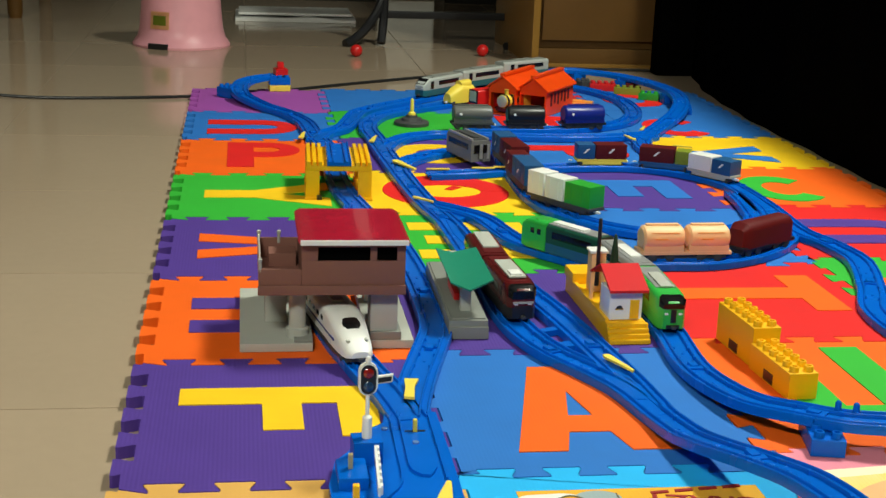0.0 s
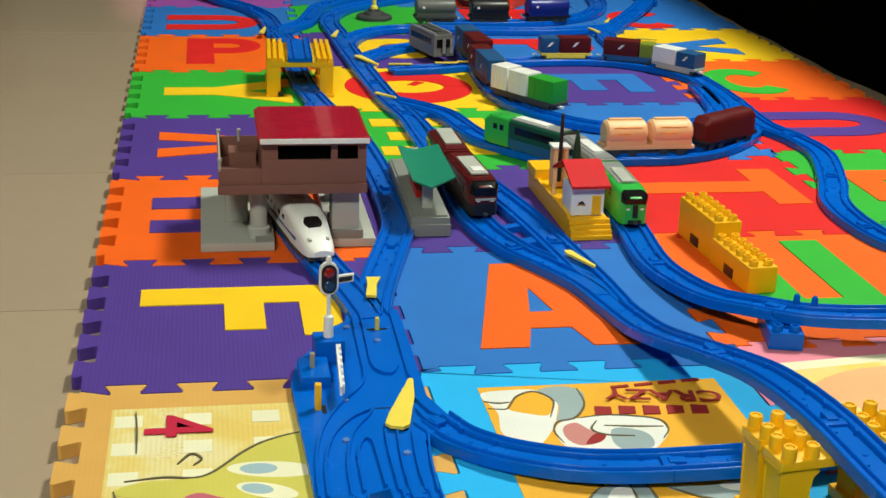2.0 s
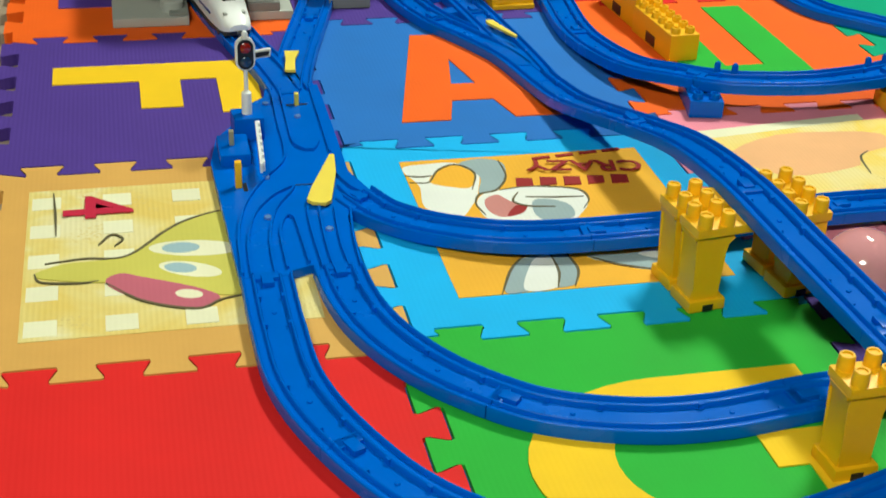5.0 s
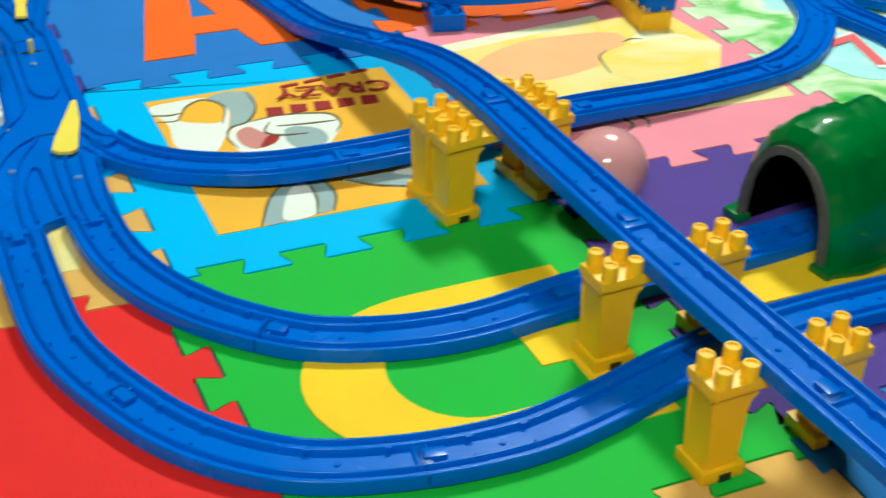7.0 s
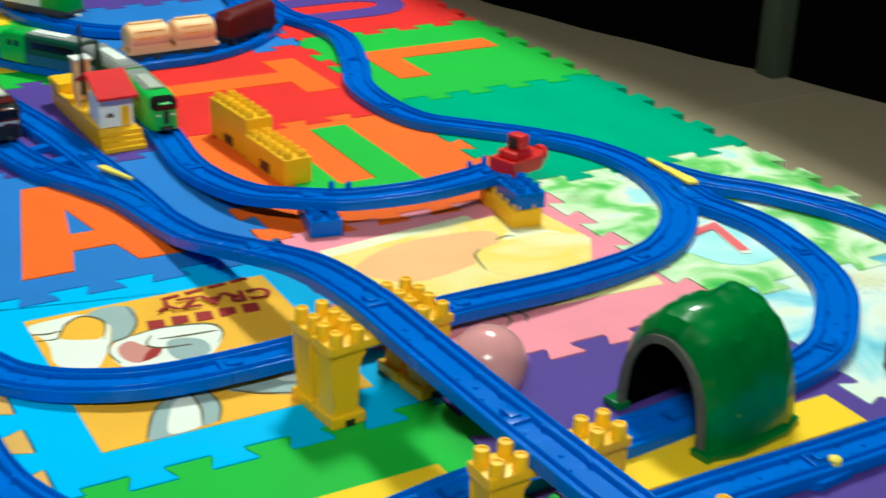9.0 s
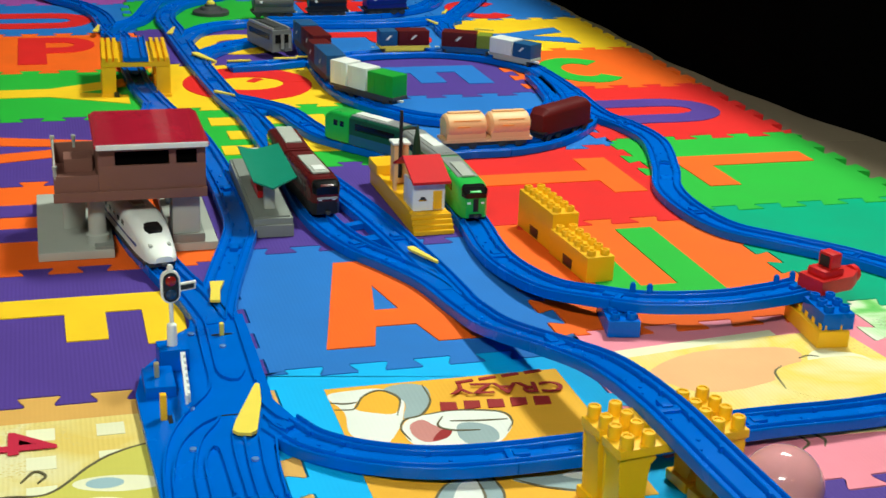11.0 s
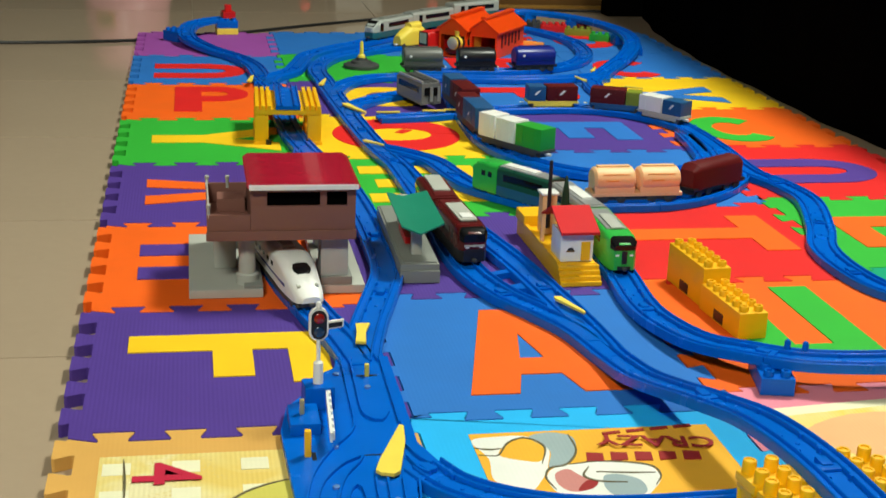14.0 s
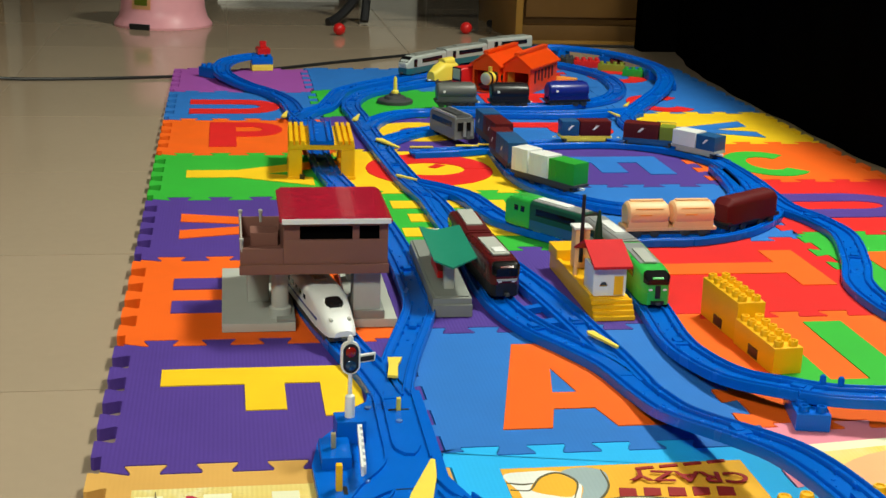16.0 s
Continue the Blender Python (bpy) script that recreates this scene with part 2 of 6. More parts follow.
def lathe(profile, steps=24, bm=None, m=None):
    """Turn a list of (radius, height) about z."""
    bm = bm or bmesh.new()
    rings, made = [], []
    for r, z in profile:
        if r < 1e-6:
            ring = [bm.verts.new((0, 0, z))]
        else:
            ring = [bm.verts.new((r * math.cos(2 * math.pi * k / steps), r * math.sin(2 * math.pi * k / steps), z)) for k in range(steps)]
        rings.append(ring)
        made += ring
    for a, b in zip(rings, rings[1:]):
        for k in range(steps):
            k2 = (k + 1) % steps
            f = [a[k % len(a)], a[k2 % len(a)], b[k2 % len(b)], b[k % len(b)]]
            f = [v for i, v in enumerate(f) if v not in f[:i]]
            if len(f) > 2:
                bm.faces.new(f)
    if len(rings[0]) > 1:
        bm.faces.new(rings[0][::-1])
    if len(rings[-1]) > 1:
        bm.faces.new(rings[-1])
    if m is not None:
        bmesh.ops.transform(bm, matrix=m, verts=made)
    return bm


def spline(points, step=0.012):
    """Evenly spaced places along a smooth line through a few points (x, y, z)."""
    p = [Vector(q) for q in points]
    p = [2 * p[0] - p[1]] + p + [2 * p[-1] - p[-2]]
    fine = []
    for a, b, c, d in zip(p, p[1:], p[2:], p[3:]):
        for k in range(24):
            t = k / 24
            fine.append(0.5 * (2 * b + (c - a) * t + (2 * a - 5 * b + 4 * c - d) * t * t + (3 * b - a - 3 * c + d) * t ** 3))
    fine.append(p[-2])
    total = sum((b - a).length for a, b in zip(fine, fine[1:]))
    count = max(2, round(total / step))
    out, run, i = [fine[0]], 0.0, 0
    for k in range(1, count):
        want = total * k / count
        while run + (fine[i + 1] - fine[i]).length < want:
            run += (fine[i + 1] - fine[i]).length
            i += 1
        out.append(fine[i].lerp(fine[i + 1], (want - run) / max(1e-9, (fine[i + 1] - fine[i]).length)))
    out.append(fine[-1])
    return out


def sweep(line, profile, bm=None, caps=True):
    """A closed profile (side, up) carried along a line, kept upright."""
    bm = bm or bmesh.new()
    rings = []
    for i, p in enumerate(line):
        d = (line[min(i + 1, len(line) - 1)] - line[max(i - 1, 0)])
        d.z = 0
        d.normalize()
        side = Vector((d.y, -d.x, 0))
        rings.append([bm.verts.new(p + side * s + Vector((0, 0, u))) for s, u in profile])
    n = len(profile)
    for a, b in zip(rings, rings[1:]):
        for k in range(n):
            bm.faces.new((a[k], a[(k + 1) % n], b[(k + 1) % n], b[k]))
    if caps:
        bm.faces.new(rings[0][::-1])
        bm.faces.new(rings[-1])
    return bm


# ---- floor and room ----
MAT_T = 0.012          # thickness of the foam mat; its top lies at z = 0
FZ = -MAT_T            # the floor


def build_room():
    fl = thing("floor", pose(0, 0, 0), "glossy beige ceramic floor tiles with thin joints", "floor", kind="structure")
    part("grout", box(-4, 5, -3.5, 6, FZ - 0.06, FZ - 0.0012), GROUT, fl, soft=False)
    side = 0.46
    one = mesh_from(box(0.0008, side - 0.0008, 0.0008, side - 0.0008, -0.008, 0, 0.0006), "floor_tile")
    one.materials.append(FLOOR)
    for a in range(-7, 9):
        for b in range(-4, 13):
            t = new("floor_tile", one)
            t.parent, t.location = fl, (side * a + 0.13, side * b + 0.21, FZ)
    # unseen walls and ceiling darkened so less bounced light fills the shadows
    wall = material("dim_wall_paint", (0.2, 0.185, 0.155), rough=0.8, bump=0.1, bump_scale=120, stain=0.05, stain_scale=1.5)
    # lighter tone for the far wall, to brighten the glossy floor
    cream = material("bright_wall_paint", (0.55, 0.5, 0.41), rough=0.8, bump=0.1, bump_scale=120, stain=0.05, stain_scale=1.5)
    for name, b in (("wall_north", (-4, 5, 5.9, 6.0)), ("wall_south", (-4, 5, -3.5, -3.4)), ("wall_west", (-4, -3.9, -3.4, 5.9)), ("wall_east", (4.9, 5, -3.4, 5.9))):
        tagged(part(name, box(*b, FZ, 2.45), cream if name == "wall_north" else wall, soft=False), "assumed plain room wall, toned for bounced light", "wall", kind="structure")
    tagged(part("ceiling", box(-4, 5, -3.5, 6, 2.45, 2.55), wall, soft=False), "assumed plain room ceiling, darkened to cut bounced light", "ceiling", kind="structure")


build_room()

# ---- foam mat ----
P, OFF = 0.30, 0.055
SHIFT = (0, 0, OFF, OFF)          # two columns lock in one tooth further along
TOOTH, FLARE = 0.009, 0.0036
TILES = {(0, -3): "teal", (0, -2): "red", (0, -1): "tan", (0, 0): "purple", (0, 1): "orange", (0, 2): "purple", (0, 3): "green",
         (0, 4): "orange", (0, 5): "blue", (0, 6): "magenta",
         (1, -3): "tan", (1, -2): "green", (1, -1): "sky", (1, 0): "blue", (1, 1): "purple", (1, 2): "green", (1, 3): "yellow",
         (1, 4): "purple", (1, 5): "green", (1, 6): "blue",
         (2, -3): "azure", (2, -2): "purple", (2, -1): "pink", (2, 0): "orange", (2, 1): "red", (2, 2): "blue", (2, 3): "purple",
         (2, 4): "blue", (2, 5): "blue", (2, 6): "red",
         (3, -3): "azure", (3, -2): "ice", (3, -1): "jungle", (3, 0): "teal", (3, 1): "green", (3, 2): "red", (3, 3): "orange",
         (3, 4): "yellow", (3, 5): "blue", (3, 6): "blue"}


NEAR = ((0.0, 0.302), (0.0125, 0.308), (0.0415, 0.308), (0.062, 0.31))     # first row line and row pitch of each column
FAR = (2.1, 2.115, 2.155, 2.16)                                              # far edge of each column
START = ((0.0115, -1), (0.026, 1), (0.024, 1), (0.02, 1))                     # first tooth and its sense, across the rows


def row_line(i, j):
    y0, pitch = NEAR[i]
    if j <= 3:
        return y0 + pitch * j
    y3 = y0 + pitch * 3
    return y3 + (FAR[i] - y3) * (j - 3) / 4


def seam(a, b, start=0.0, first=0.015, sense=1):
    """Dovetail teeth along a seam from a to b, for a seam whose tiles begin at start: (along, aside)."""
    pts = []
    n0 = math.floor((a - start) / P + 1e-6)
    n1 = math.ceil((b - start) / P - 1e-6)
    for n in range(n0, n1):
        s0 = start + n * P
        for k in range(9):
            lo, hi = s0 + first + 0.0295 * k, s0 + first + 0.0295 * (k + 1)
            up = sense * (TOOTH if k % 2 == 0 else -TOOTH)
            g = FLARE
            c, r = FLARE * 0.5, up * 0.72
            head = [(lo, 0.0), (lo - g * 0.8, r), (lo - g + c, up)] if k == 0 else [(lo - g * 0.8, r), (lo - g + c, up)]
            tail = [(hi + g - c, up), (hi + g * 0.8, r), (hi, 0.0)] if k == 8 else [(hi + g - c, up), (hi + g * 0.8, r)]
            pts += head + tail
    return [p for p in pts if a + 1e-6 < p[0] < b - 1e-6]


def tile_outline(i, j):
    g = 0.001
    x0, y0, x1, y1 = P * i, row_line(i, j), P * i + P, row_line(i, j + 1)
    s, sense = START[i]
    lo = [(x, y0 + u + g) for x, u in seam(x0, x1, 0, s, sense)]
    hi = [(x, y1 + u - g) for x, u in seam(x0, x1, 0, s, sense)][::-1]
    right = [(x1 + u - g, y) for y, u in seam(y0, y1, SHIFT[i])]
    left = [(x0 + u + g, y) for y, u in seam(y0, y1, SHIFT[max(0, i - 1)])][::-1]
    if i == 0:
        x0 = 0.018
        left = [(x0 - u, y) for y, u in seam(y0, y1, 0, 0.03)][::-1]
        lo, hi = [p for p in lo if p[0] > x0 + 0.01], [p for p in hi if p[0] > x0 + 0.01]
    pts = [(x0 + g, y0 + g)] + lo + [(x1 - g, y0 + g)] + right + [(x1 - g, y1 - g)] + hi + [(x0 + g, y1 - g)] + left
    return [(x - P * i, y - P * j - SHIFT[i]) for x, y in pts]


def arc(cx, cy, rx, ry, a0, a1, n=14):
    return [(cx + rx * math.cos(radians(a0 + (a1 - a0) * k / n)), cy + ry * math.sin(radians(a0 + (a1 - a0) * k / n))) for k in range(n + 1)]


def ring(cx, cy, rx, ry, tx, ty, a0, a1):
    return arc(cx, cy, rx, ry, a0, a1, 28) + arc(cx, cy, rx - tx, ry - ty, a1, a0, 28)


# letter shapes in a unit square, drawn upright
GLYPH = {
    "F": [[(0, 0), (0.34, 0), (0.34, 0.42), (0.86, 0.42), (0.86, 0.62), (0.34, 0.62), (0.34, 0.8), (1, 0.8), (1, 1), (0, 1)]],
    "E": [[(0, 0), (1, 0), (1, 0.22), (0.34, 0.22), (0.34, 0.39), (0.9, 0.39), (0.9, 0.61), (0.34, 0.61), (0.34, 0.78), (1, 0.78), (1, 1), (0, 1)]],
    "T": [[(0.36, 0), (0.66, 0), (0.66, 0.78), (1, 0.78), (1, 1), (0, 1), (0, 0.78), (0.36, 0.78)]],
    "L": [[(0, 0), (1, 0), (1, 0.22), (0.34, 0.22), (0.34, 1), (0, 1)]],
    "I": [[(0.3, 0), (0.7, 0), (0.7, 1), (0.3, 1)]],
    "H": [[(0, 0), (0.33, 0), (0.33, 0.4), (0.67, 0.4), (0.67, 0), (1, 0), (1, 1), (0.67, 1), (0.67, 0.62), (0.33, 0.62), (0.33, 1), (0, 1)]],
    "V": [[(0.36, 0), (0.64, 0), (1, 1), (0.68, 1), (0.5, 0.36), (0.32, 1), (0, 1)]],
    "Y": [[(0.35, 0), (0.65, 0), (0.65, 0.4), (1, 1), (0.68, 1), (0.5, 0.62), (0.32, 1), (0, 1), (0.35, 0.4)]],
    "U": [[(0, 1), (0, 0.42)] + arc(0.5, 0.42, 0.5, 0.42, 180, 360, 16) + [(1, 1), (0.67, 1), (0.67, 0.42)] + arc(0.5, 0.42, 0.17, 0.2, 360, 180, 10) + [(0.33, 1)]],
    "A": [[(0, 0), (0.3, 0), (0.37, 0.2), (0.42, 0.38), (0.5, 0.68), (0.5, 1), (0.33, 1)],
          [(0.5, 1), (0.5, 0.68), (0.58, 0.38), (0.63, 0.2), (0.7, 0), (1, 0), (0.67, 1)],
          [(0.37, 0.2), (0.63, 0.2), (0.58, 0.38), (0.42, 0.38)]],
    "P": [[(0, 0), (0.36, 0), (0.36, 1), (0, 1)], [(0.36, 0.4), (0.55, 0.4)] + arc(0.55, 0.7, 0.45, 0.3, -90, 90) + [(0.36, 1), (0.36, 0.8), (0.55, 0.8)] + arc(0.55, 0.7, 0.18, 0.1, 90, -90) + [(0.36, 0.6)]],
    "C": [ring(0.5, 0.5, 0.5, 0.5, 0.27, 0.24, 42, 318)],
    "O": [ring(0.5, 0.5, 0.5, 0.5, 0.3, 0.27, 1, 180), ring(0.5, 0.5, 0.5, 0.5, 0.3, 0.27, 180, 359)],
    "Q": [ring(0.5, 0.5, 0.5, 0.5, 0.22, 0.3, 1, 180), ring(0.5, 0.5, 0.5, 0.5, 0.22, 0.3, 180, 359), [(0.5, 0.56), (0.56, 0.53), (0.645, 0.625), (0.58, 0.665)]],
    "G": [[(1, 0.8), (1, 1)] + arc(0.5, 0.5, 0.5, 0.5, 90, 270, 20) + [(1, 0), (1, 0.6), (0.72, 0.6), (0.72, 0.4), (0.82, 0.4), (0.82, 0.2)] + arc(0.5, 0.5, 0.24, 0.3, 270, 90, 16)],
    "W": [[(0, 0), (1, 0), (1, 1), (0.66, 1), (0.66, 0.2), (0.34, 0.2), (0.34, 1), (0, 1)]],
}
# tile: letter, colour, centre x, centre y, width, height (before turning), turn in degrees
LETTERS = {(0, 0): ("F", "yellow", 0.155, 0.162, 0.124, 0.19, -90), (0, 1): ("U", "purple", 0.152, 0.158, 0.124, 0.18, 90), (0, 2): ("V", "orange", 0.152, 0.156, 0.125, 0.18, 90),
           (0, 3): ("Y", "yellow", 0.16, 0.16, 0.16, 0.195, -90), (0, 4): ("P", "red", 0.16, 0.165, 0.13, 0.21, 0), (0, 5): ("U", "red", 0.142, 0.13, 0.145, 0.175, 90),
           (1, -2): ("G", "yellow", 0.15, 0.146, 0.207, 0.17, 0), (1, 0): ("A", "orange", 0.145, 0.163, 0.153, 0.216, 0), (1, 2): ("E", "yellow", 0.145, 0.185, 0.17, 0.19, 180),
           (1, 3): ("Q", "red", 0.148, 0.185, 0.205, 0.22, 0), (1, 4): ("O", "yellow", 0.17, 0.185, 0.17, 0.17, 0),
           (2, -2): ("I", "yellow", 0.145, 0.105, 0.11, 0.25, -90), (2, 0): ("W", "green", 0.143, 0.158, 0.132, 0.215, 0), (2, 1): ("T", "orange", 0.162, 0.172, 0.148, 0.205, -90),
           (2, 3): ("E", "blue", 0.15, 0.15, 0.13, 0.2, -90), (2, 4): ("P", "red", 0.14, 0.15, 0.13, 0.2, -90), (2, 5): ("E", "red", 0.15, 0.16, 0.14, 0.2, -90), (2, 6): ("L", "green", 0.15, 0.15, 0.14, 0.2, 0),
           (3, 1): ("L", "orange", 0.155, 0.168, 0.13, 0.2, -90), (3, 2): ("U", "purple", 0.15, 0.178, 0.14, 0.2, 90),
           (3, 3): ("C", "green", 0.132, 0.16, 0.14, 0.185, 0), (3, 4): ("Y", "blue", 0.115, 0.15, 0.15, 0.2, -90), (3, 5): ("C", "red", 0.12, 0.12, 0.14, 0.19, 0), (3, 6): ("O", "red", 0.12, 0.16, 0.14, 0.17, 0)}
LETTER_UP = 0.0011


def build_mat():
    mat = thing("foam_play_mat", pose(0, 0, 0), "interlocking foam puzzle mat of bright coloured letter tiles", "play mat")
    tiles = {}
    for (i, j), colour in TILES.items():
        t = part("mat_tile", prism(tile_outline(i, j), -MAT_T + 0.0003, 0), FOAM[colour], mat, "", pose(P * i, P * j + SHIFT[i], 0), soft=False)
        tiles[i, j] = t
    for key, (g, colour, cx, cy, w, h, turn) in LETTERS.items():
        bm = bmesh.new()
        for poly in GLYPH[g]:
            prism([((u - 0.5) * w, (v - 0.5) * h) for u, v in poly], -0.002, LETTER_UP, bm)
        part("letter_insert", bm, FOAM[colour], tiles[key], "", pose(cx, cy, 0, 0, 0, turn), soft=False)
    for k in (1, 2, 3):
        part("seam_backing", box(P * k - 0.02, P * k + 0.02, -0.85, 2.05, -MAT_T + 0.0002, -0.004), FOAM["blue"], mat)
    return tiles


tiles = build_mat()


def writing(text, size, mat, parent, m, name="writing"):
    cu = bpy.data.curves.new(name, "FONT")
    cu.body, cu.size, cu.extrude, cu.align_x, cu.align_y, cu.offset = text, size, 0.0003, "CENTER", "CENTER", size * 0.012
    tmp = bpy.data.objects.new(name, cu)
    scene.collection.objects.link(tmp)
    dg = bpy.context.evaluated_depsgraph_get()
    me = bpy.data.meshes.new_from_object(tmp.evaluated_get(dg))
    bpy.data.objects.remove(tmp)
    me.materials.clear()
    me.materials.append(mat)
    ob = new(name, me)
    ob.matrix_basis, ob.parent = m, parent
    return ob


PRINT = [0]


def patch(tile, name, poly, colour):
    """A printed shape on a tile; each lies a hair over the one before."""
    PRINT[0] += 1
    return part(name, prism(poly, -0.001, 0.0004 + 0.00004 * PRINT[0]), FOAM[colour], tile, soft=False)


def oval(cx, cy, rx, ry, turn=0, n=22, wob=0.0):
    c, s = math.cos(radians(turn)), math.sin(radians(turn))
    out = []
    for k in range(n):
        a = 2 * math.pi * k / n
        r = 1 + wob * math.sin(3 * a + 1) + 0.6 * wob * math.sin(5 * a)
        x, y = rx * r * math.cos(a), ry * r * math.sin(a)
        out.append((cx + c * x - s * y, cy + s * x + c * y))
    return out


def blob(pts, n=6):
    """Closed smooth outline through a few points."""
    out, m = [], len(pts)
    for k in range(m):
        p0, p1, p2, p3 = (Vector(pts[(k + d) % m]) for d in (-1, 0, 1, 2))
        for q in range(n):
            t = q / n
            v = 0.5 * (2 * p1 + (p2 - p0) * t + (2 * p0 - 5 * p1 + 4 * p2 - p3) * t * t + (3 * p1 - p0 - 3 * p2 + p3) * t ** 3)
            out.append((v.x, v.y))
    return out


def stroke(tile, pts, width, colour):
    """A thin printed line through a few points."""
    line = spline([(x, y, 0) for x, y in pts], 0.003)
    left, right = [], []
    for i, p in enumerate(line):
        d = (line[min(i + 1, len(line) - 1)] - line[max(i - 1, 0)]).normalized()
        w = width * (0.35 + 0.65 * math.sin(math.pi * (i + 0.5) / len(line)))
        left.append((p.x - d.y * w, p.y + d.x * w))
        right.append((p.x + d.y * w, p.y - d.x * w))
    return patch(tile, "print_line", left + right[::-1], colour)


def rect(x0, x1, y0, y1):
    return [(x0, y0), (x1, y0), (x1, y1), (x0, y1)]


def build_prints():
    # checked cloth tile with a red numeral
    t = tiles[0, -1]
    PRINT[0] = 0
    patch(t, "print_ground", rect(0.047, 0.252, 0.04, 0.262), "cloth")
    for a in range(4):
        for b in range(5):
            patch(t, "print_check", rect(0.05 + 0.054 * a, 0.05 + 0.054 * a + 0.022, 0.045 + 0.046 * b, 0.045 + 0.046 * b + 0.02), "pale")
    patch(t, "print_shape", blob([(0.055, 0.125), (0.075, 0.14), (0.12, 0.145), (0.15, 0.18), (0.19, 0.207), (0.235, 0.2), (0.245, 0.12), (0.21, 0.08), (0.17, 0.085), (0.13, 0.105), (0.09, 0.112)]), "lime")
    patch(t, "print_shape", oval(0.17, 0.15, 0.034, 0.012, -8), "pale")
    patch(t, "print_shape", oval(0.165, 0.119, 0.024, 0.01, -24), "pale")
    patch(t, "print_shape", oval(0.16, 0.152, 0.014, 0.008, -4), "haze")
    patch(t, "print_shape", oval(0.158, 0.122, 0.012, 0.007, -20), "haze")
    patch(t, "print_shape", blob([(0.105, 0.108), (0.115, 0.12), (0.132, 0.112), (0.168, 0.092), (0.183, 0.076), (0.166, 0.064), (0.13, 0.08)]), "rose")
    patch(t, "print_shape", oval(0.162, 0.084, 0.01, 0.006, -20), "pale")
    stroke(t, [(0.062, 0.142), (0.09, 0.146), (0.12, 0.145), (0.15, 0.18), (0.17, 0.197), (0.2, 0.208), (0.235, 0.2)], 0.0013, "umber")
    stroke(t, [(0.055, 0.128), (0.06, 0.116), (0.085, 0.111), (0.1, 0.112)], 0.0011, "umber")
    stroke(t, [(0.105, 0.108), (0.13, 0.08), (0.166, 0.064), (0.185, 0.074), (0.21, 0.08)], 0.0011, "umber")
    stroke(t, [(0.1, 0.165), (0.11, 0.18), (0.118, 0.172), (0.112, 0.162)], 0.001, "umber")
    stroke(t, [(0.066, 0.255), (0.068, 0.22), (0.069, 0.185)], 0.0009, "umber")
    writing("4", 0.075, FOAM["crimson"], t, pose(0.097, 0.226, 0.0018, 0, 0, -90), "numeral")
    # amber panel with lettering
    t = tiles[1, -1]
    PRINT[0] = 0
    patch(t, "print_ground", rect(0.05, 0.262, 0.05, 0.275), "amber")
    patch(t, "print_shape", blob([(0.05, 0.262), (0.075, 0.268), (0.098, 0.266), (0.112, 0.245), (0.104, 0.212), (0.098, 0.196), (0.075, 0.165), (0.055, 0.19), (0.058, 0.228)]), "white")
    patch(t, "print_shape", blob([(0.068, 0.234), (0.08, 0.255), (0.097, 0.262), (0.108, 0.245), (0.1, 0.22), (0.085, 0.222)]), "amber")
    patch(t, "print_shape", blob([(0.1, 0.264), (0.12, 0.272), (0.137, 0.262), (0.134, 0.236), (0.12, 0.212), (0.104, 0.208), (0.112, 0.238)]), "mist")
    patch(t, "print_shape", blob([(0.098, 0.19), (0.106, 0.205), (0.122, 0.211), (0.15, 0.213), (0.184, 0.204), (0.19, 0.186), (0.182, 0.168), (0.16, 0.148), (0.12, 0.15), (0.1, 0.165)]), "white")
    patch(t, "print_shape", blob([(0.144, 0.188), (0.158, 0.19), (0.172, 0.178), (0.17, 0.158), (0.15, 0.15), (0.14, 0.165)]), "mist")
    patch(t, "print_shape", blob([(0.106, 0.196), (0.118, 0.203), (0.126, 0.19), (0.136, 0.18), (0.128, 0.168), (0.112, 0.165), (0.104, 0.178)]), "brick_pink")
    patch(t, "print_shape", blob([(0.128, 0.182), (0.137, 0.18), (0.13, 0.169), (0.117, 0.166)]), "maroon")
    patch(t, "print_shape", blob([(0.085, 0.052), (0.1, 0.085), (0.115, 0.1), (0.144, 0.1), (0.146, 0.075), (0.138, 0.055), (0.11, 0.052)]), "mist")
    patch(t, "print_shape", blob([(0.1, 0.053), (0.112, 0.085), (0.122, 0.098), (0.132, 0.098), (0.13, 0.07), (0.124, 0.053)]), "white")
    patch(t, "print_shape", blob([(0.16, 0.094), (0.18, 0.078), (0.205, 0.067), (0.235, 0.08), (0.23, 0.095), (0.19, 0.093)]), "mist")
    patch(t, "print_shape", blob([(0.2, 0.092), (0.215, 0.082), (0.24, 0.084), (0.245, 0.095), (0.22, 0.098)]), "white")
    for line in ([(0.05, 0.248), (0.062, 0.244), (0.072, 0.245)], [(0.051, 0.235), (0.06, 0.233), (0.068, 0.234), (0.08, 0.255), (0.097, 0.263), (0.109, 0.245), (0.1, 0.215)],
                 [(0.135, 0.266), (0.134, 0.236), (0.12, 0.212), (0.104, 0.206), (0.097, 0.19), (0.1, 0.17)], [(0.122, 0.211), (0.15, 0.214), (0.186, 0.204), (0.191, 0.186), (0.182, 0.17)],
                 [(0.14, 0.196), (0.165, 0.192), (0.188, 0.19)], [(0.136, 0.205), (0.128, 0.19), (0.138, 0.18), (0.16, 0.176)], [(0.082, 0.05), (0.098, 0.084), (0.113, 0.102)],
                 [(0.125, 0.053), (0.132, 0.075), (0.133, 0.1)], [(0.138, 0.053), (0.147, 0.075), (0.146, 0.1)], [(0.16, 0.094), (0.18, 0.078), (0.206, 0.066)]):
        stroke(t, line, 0.0011, "umber")
    writing("CRAZY", 0.034, FOAM["maroon"], t, pose(0.205, 0.243, 0.003, 0, 0, 180 - 8), "lettering").scale = (0.92, 0.8, 1)
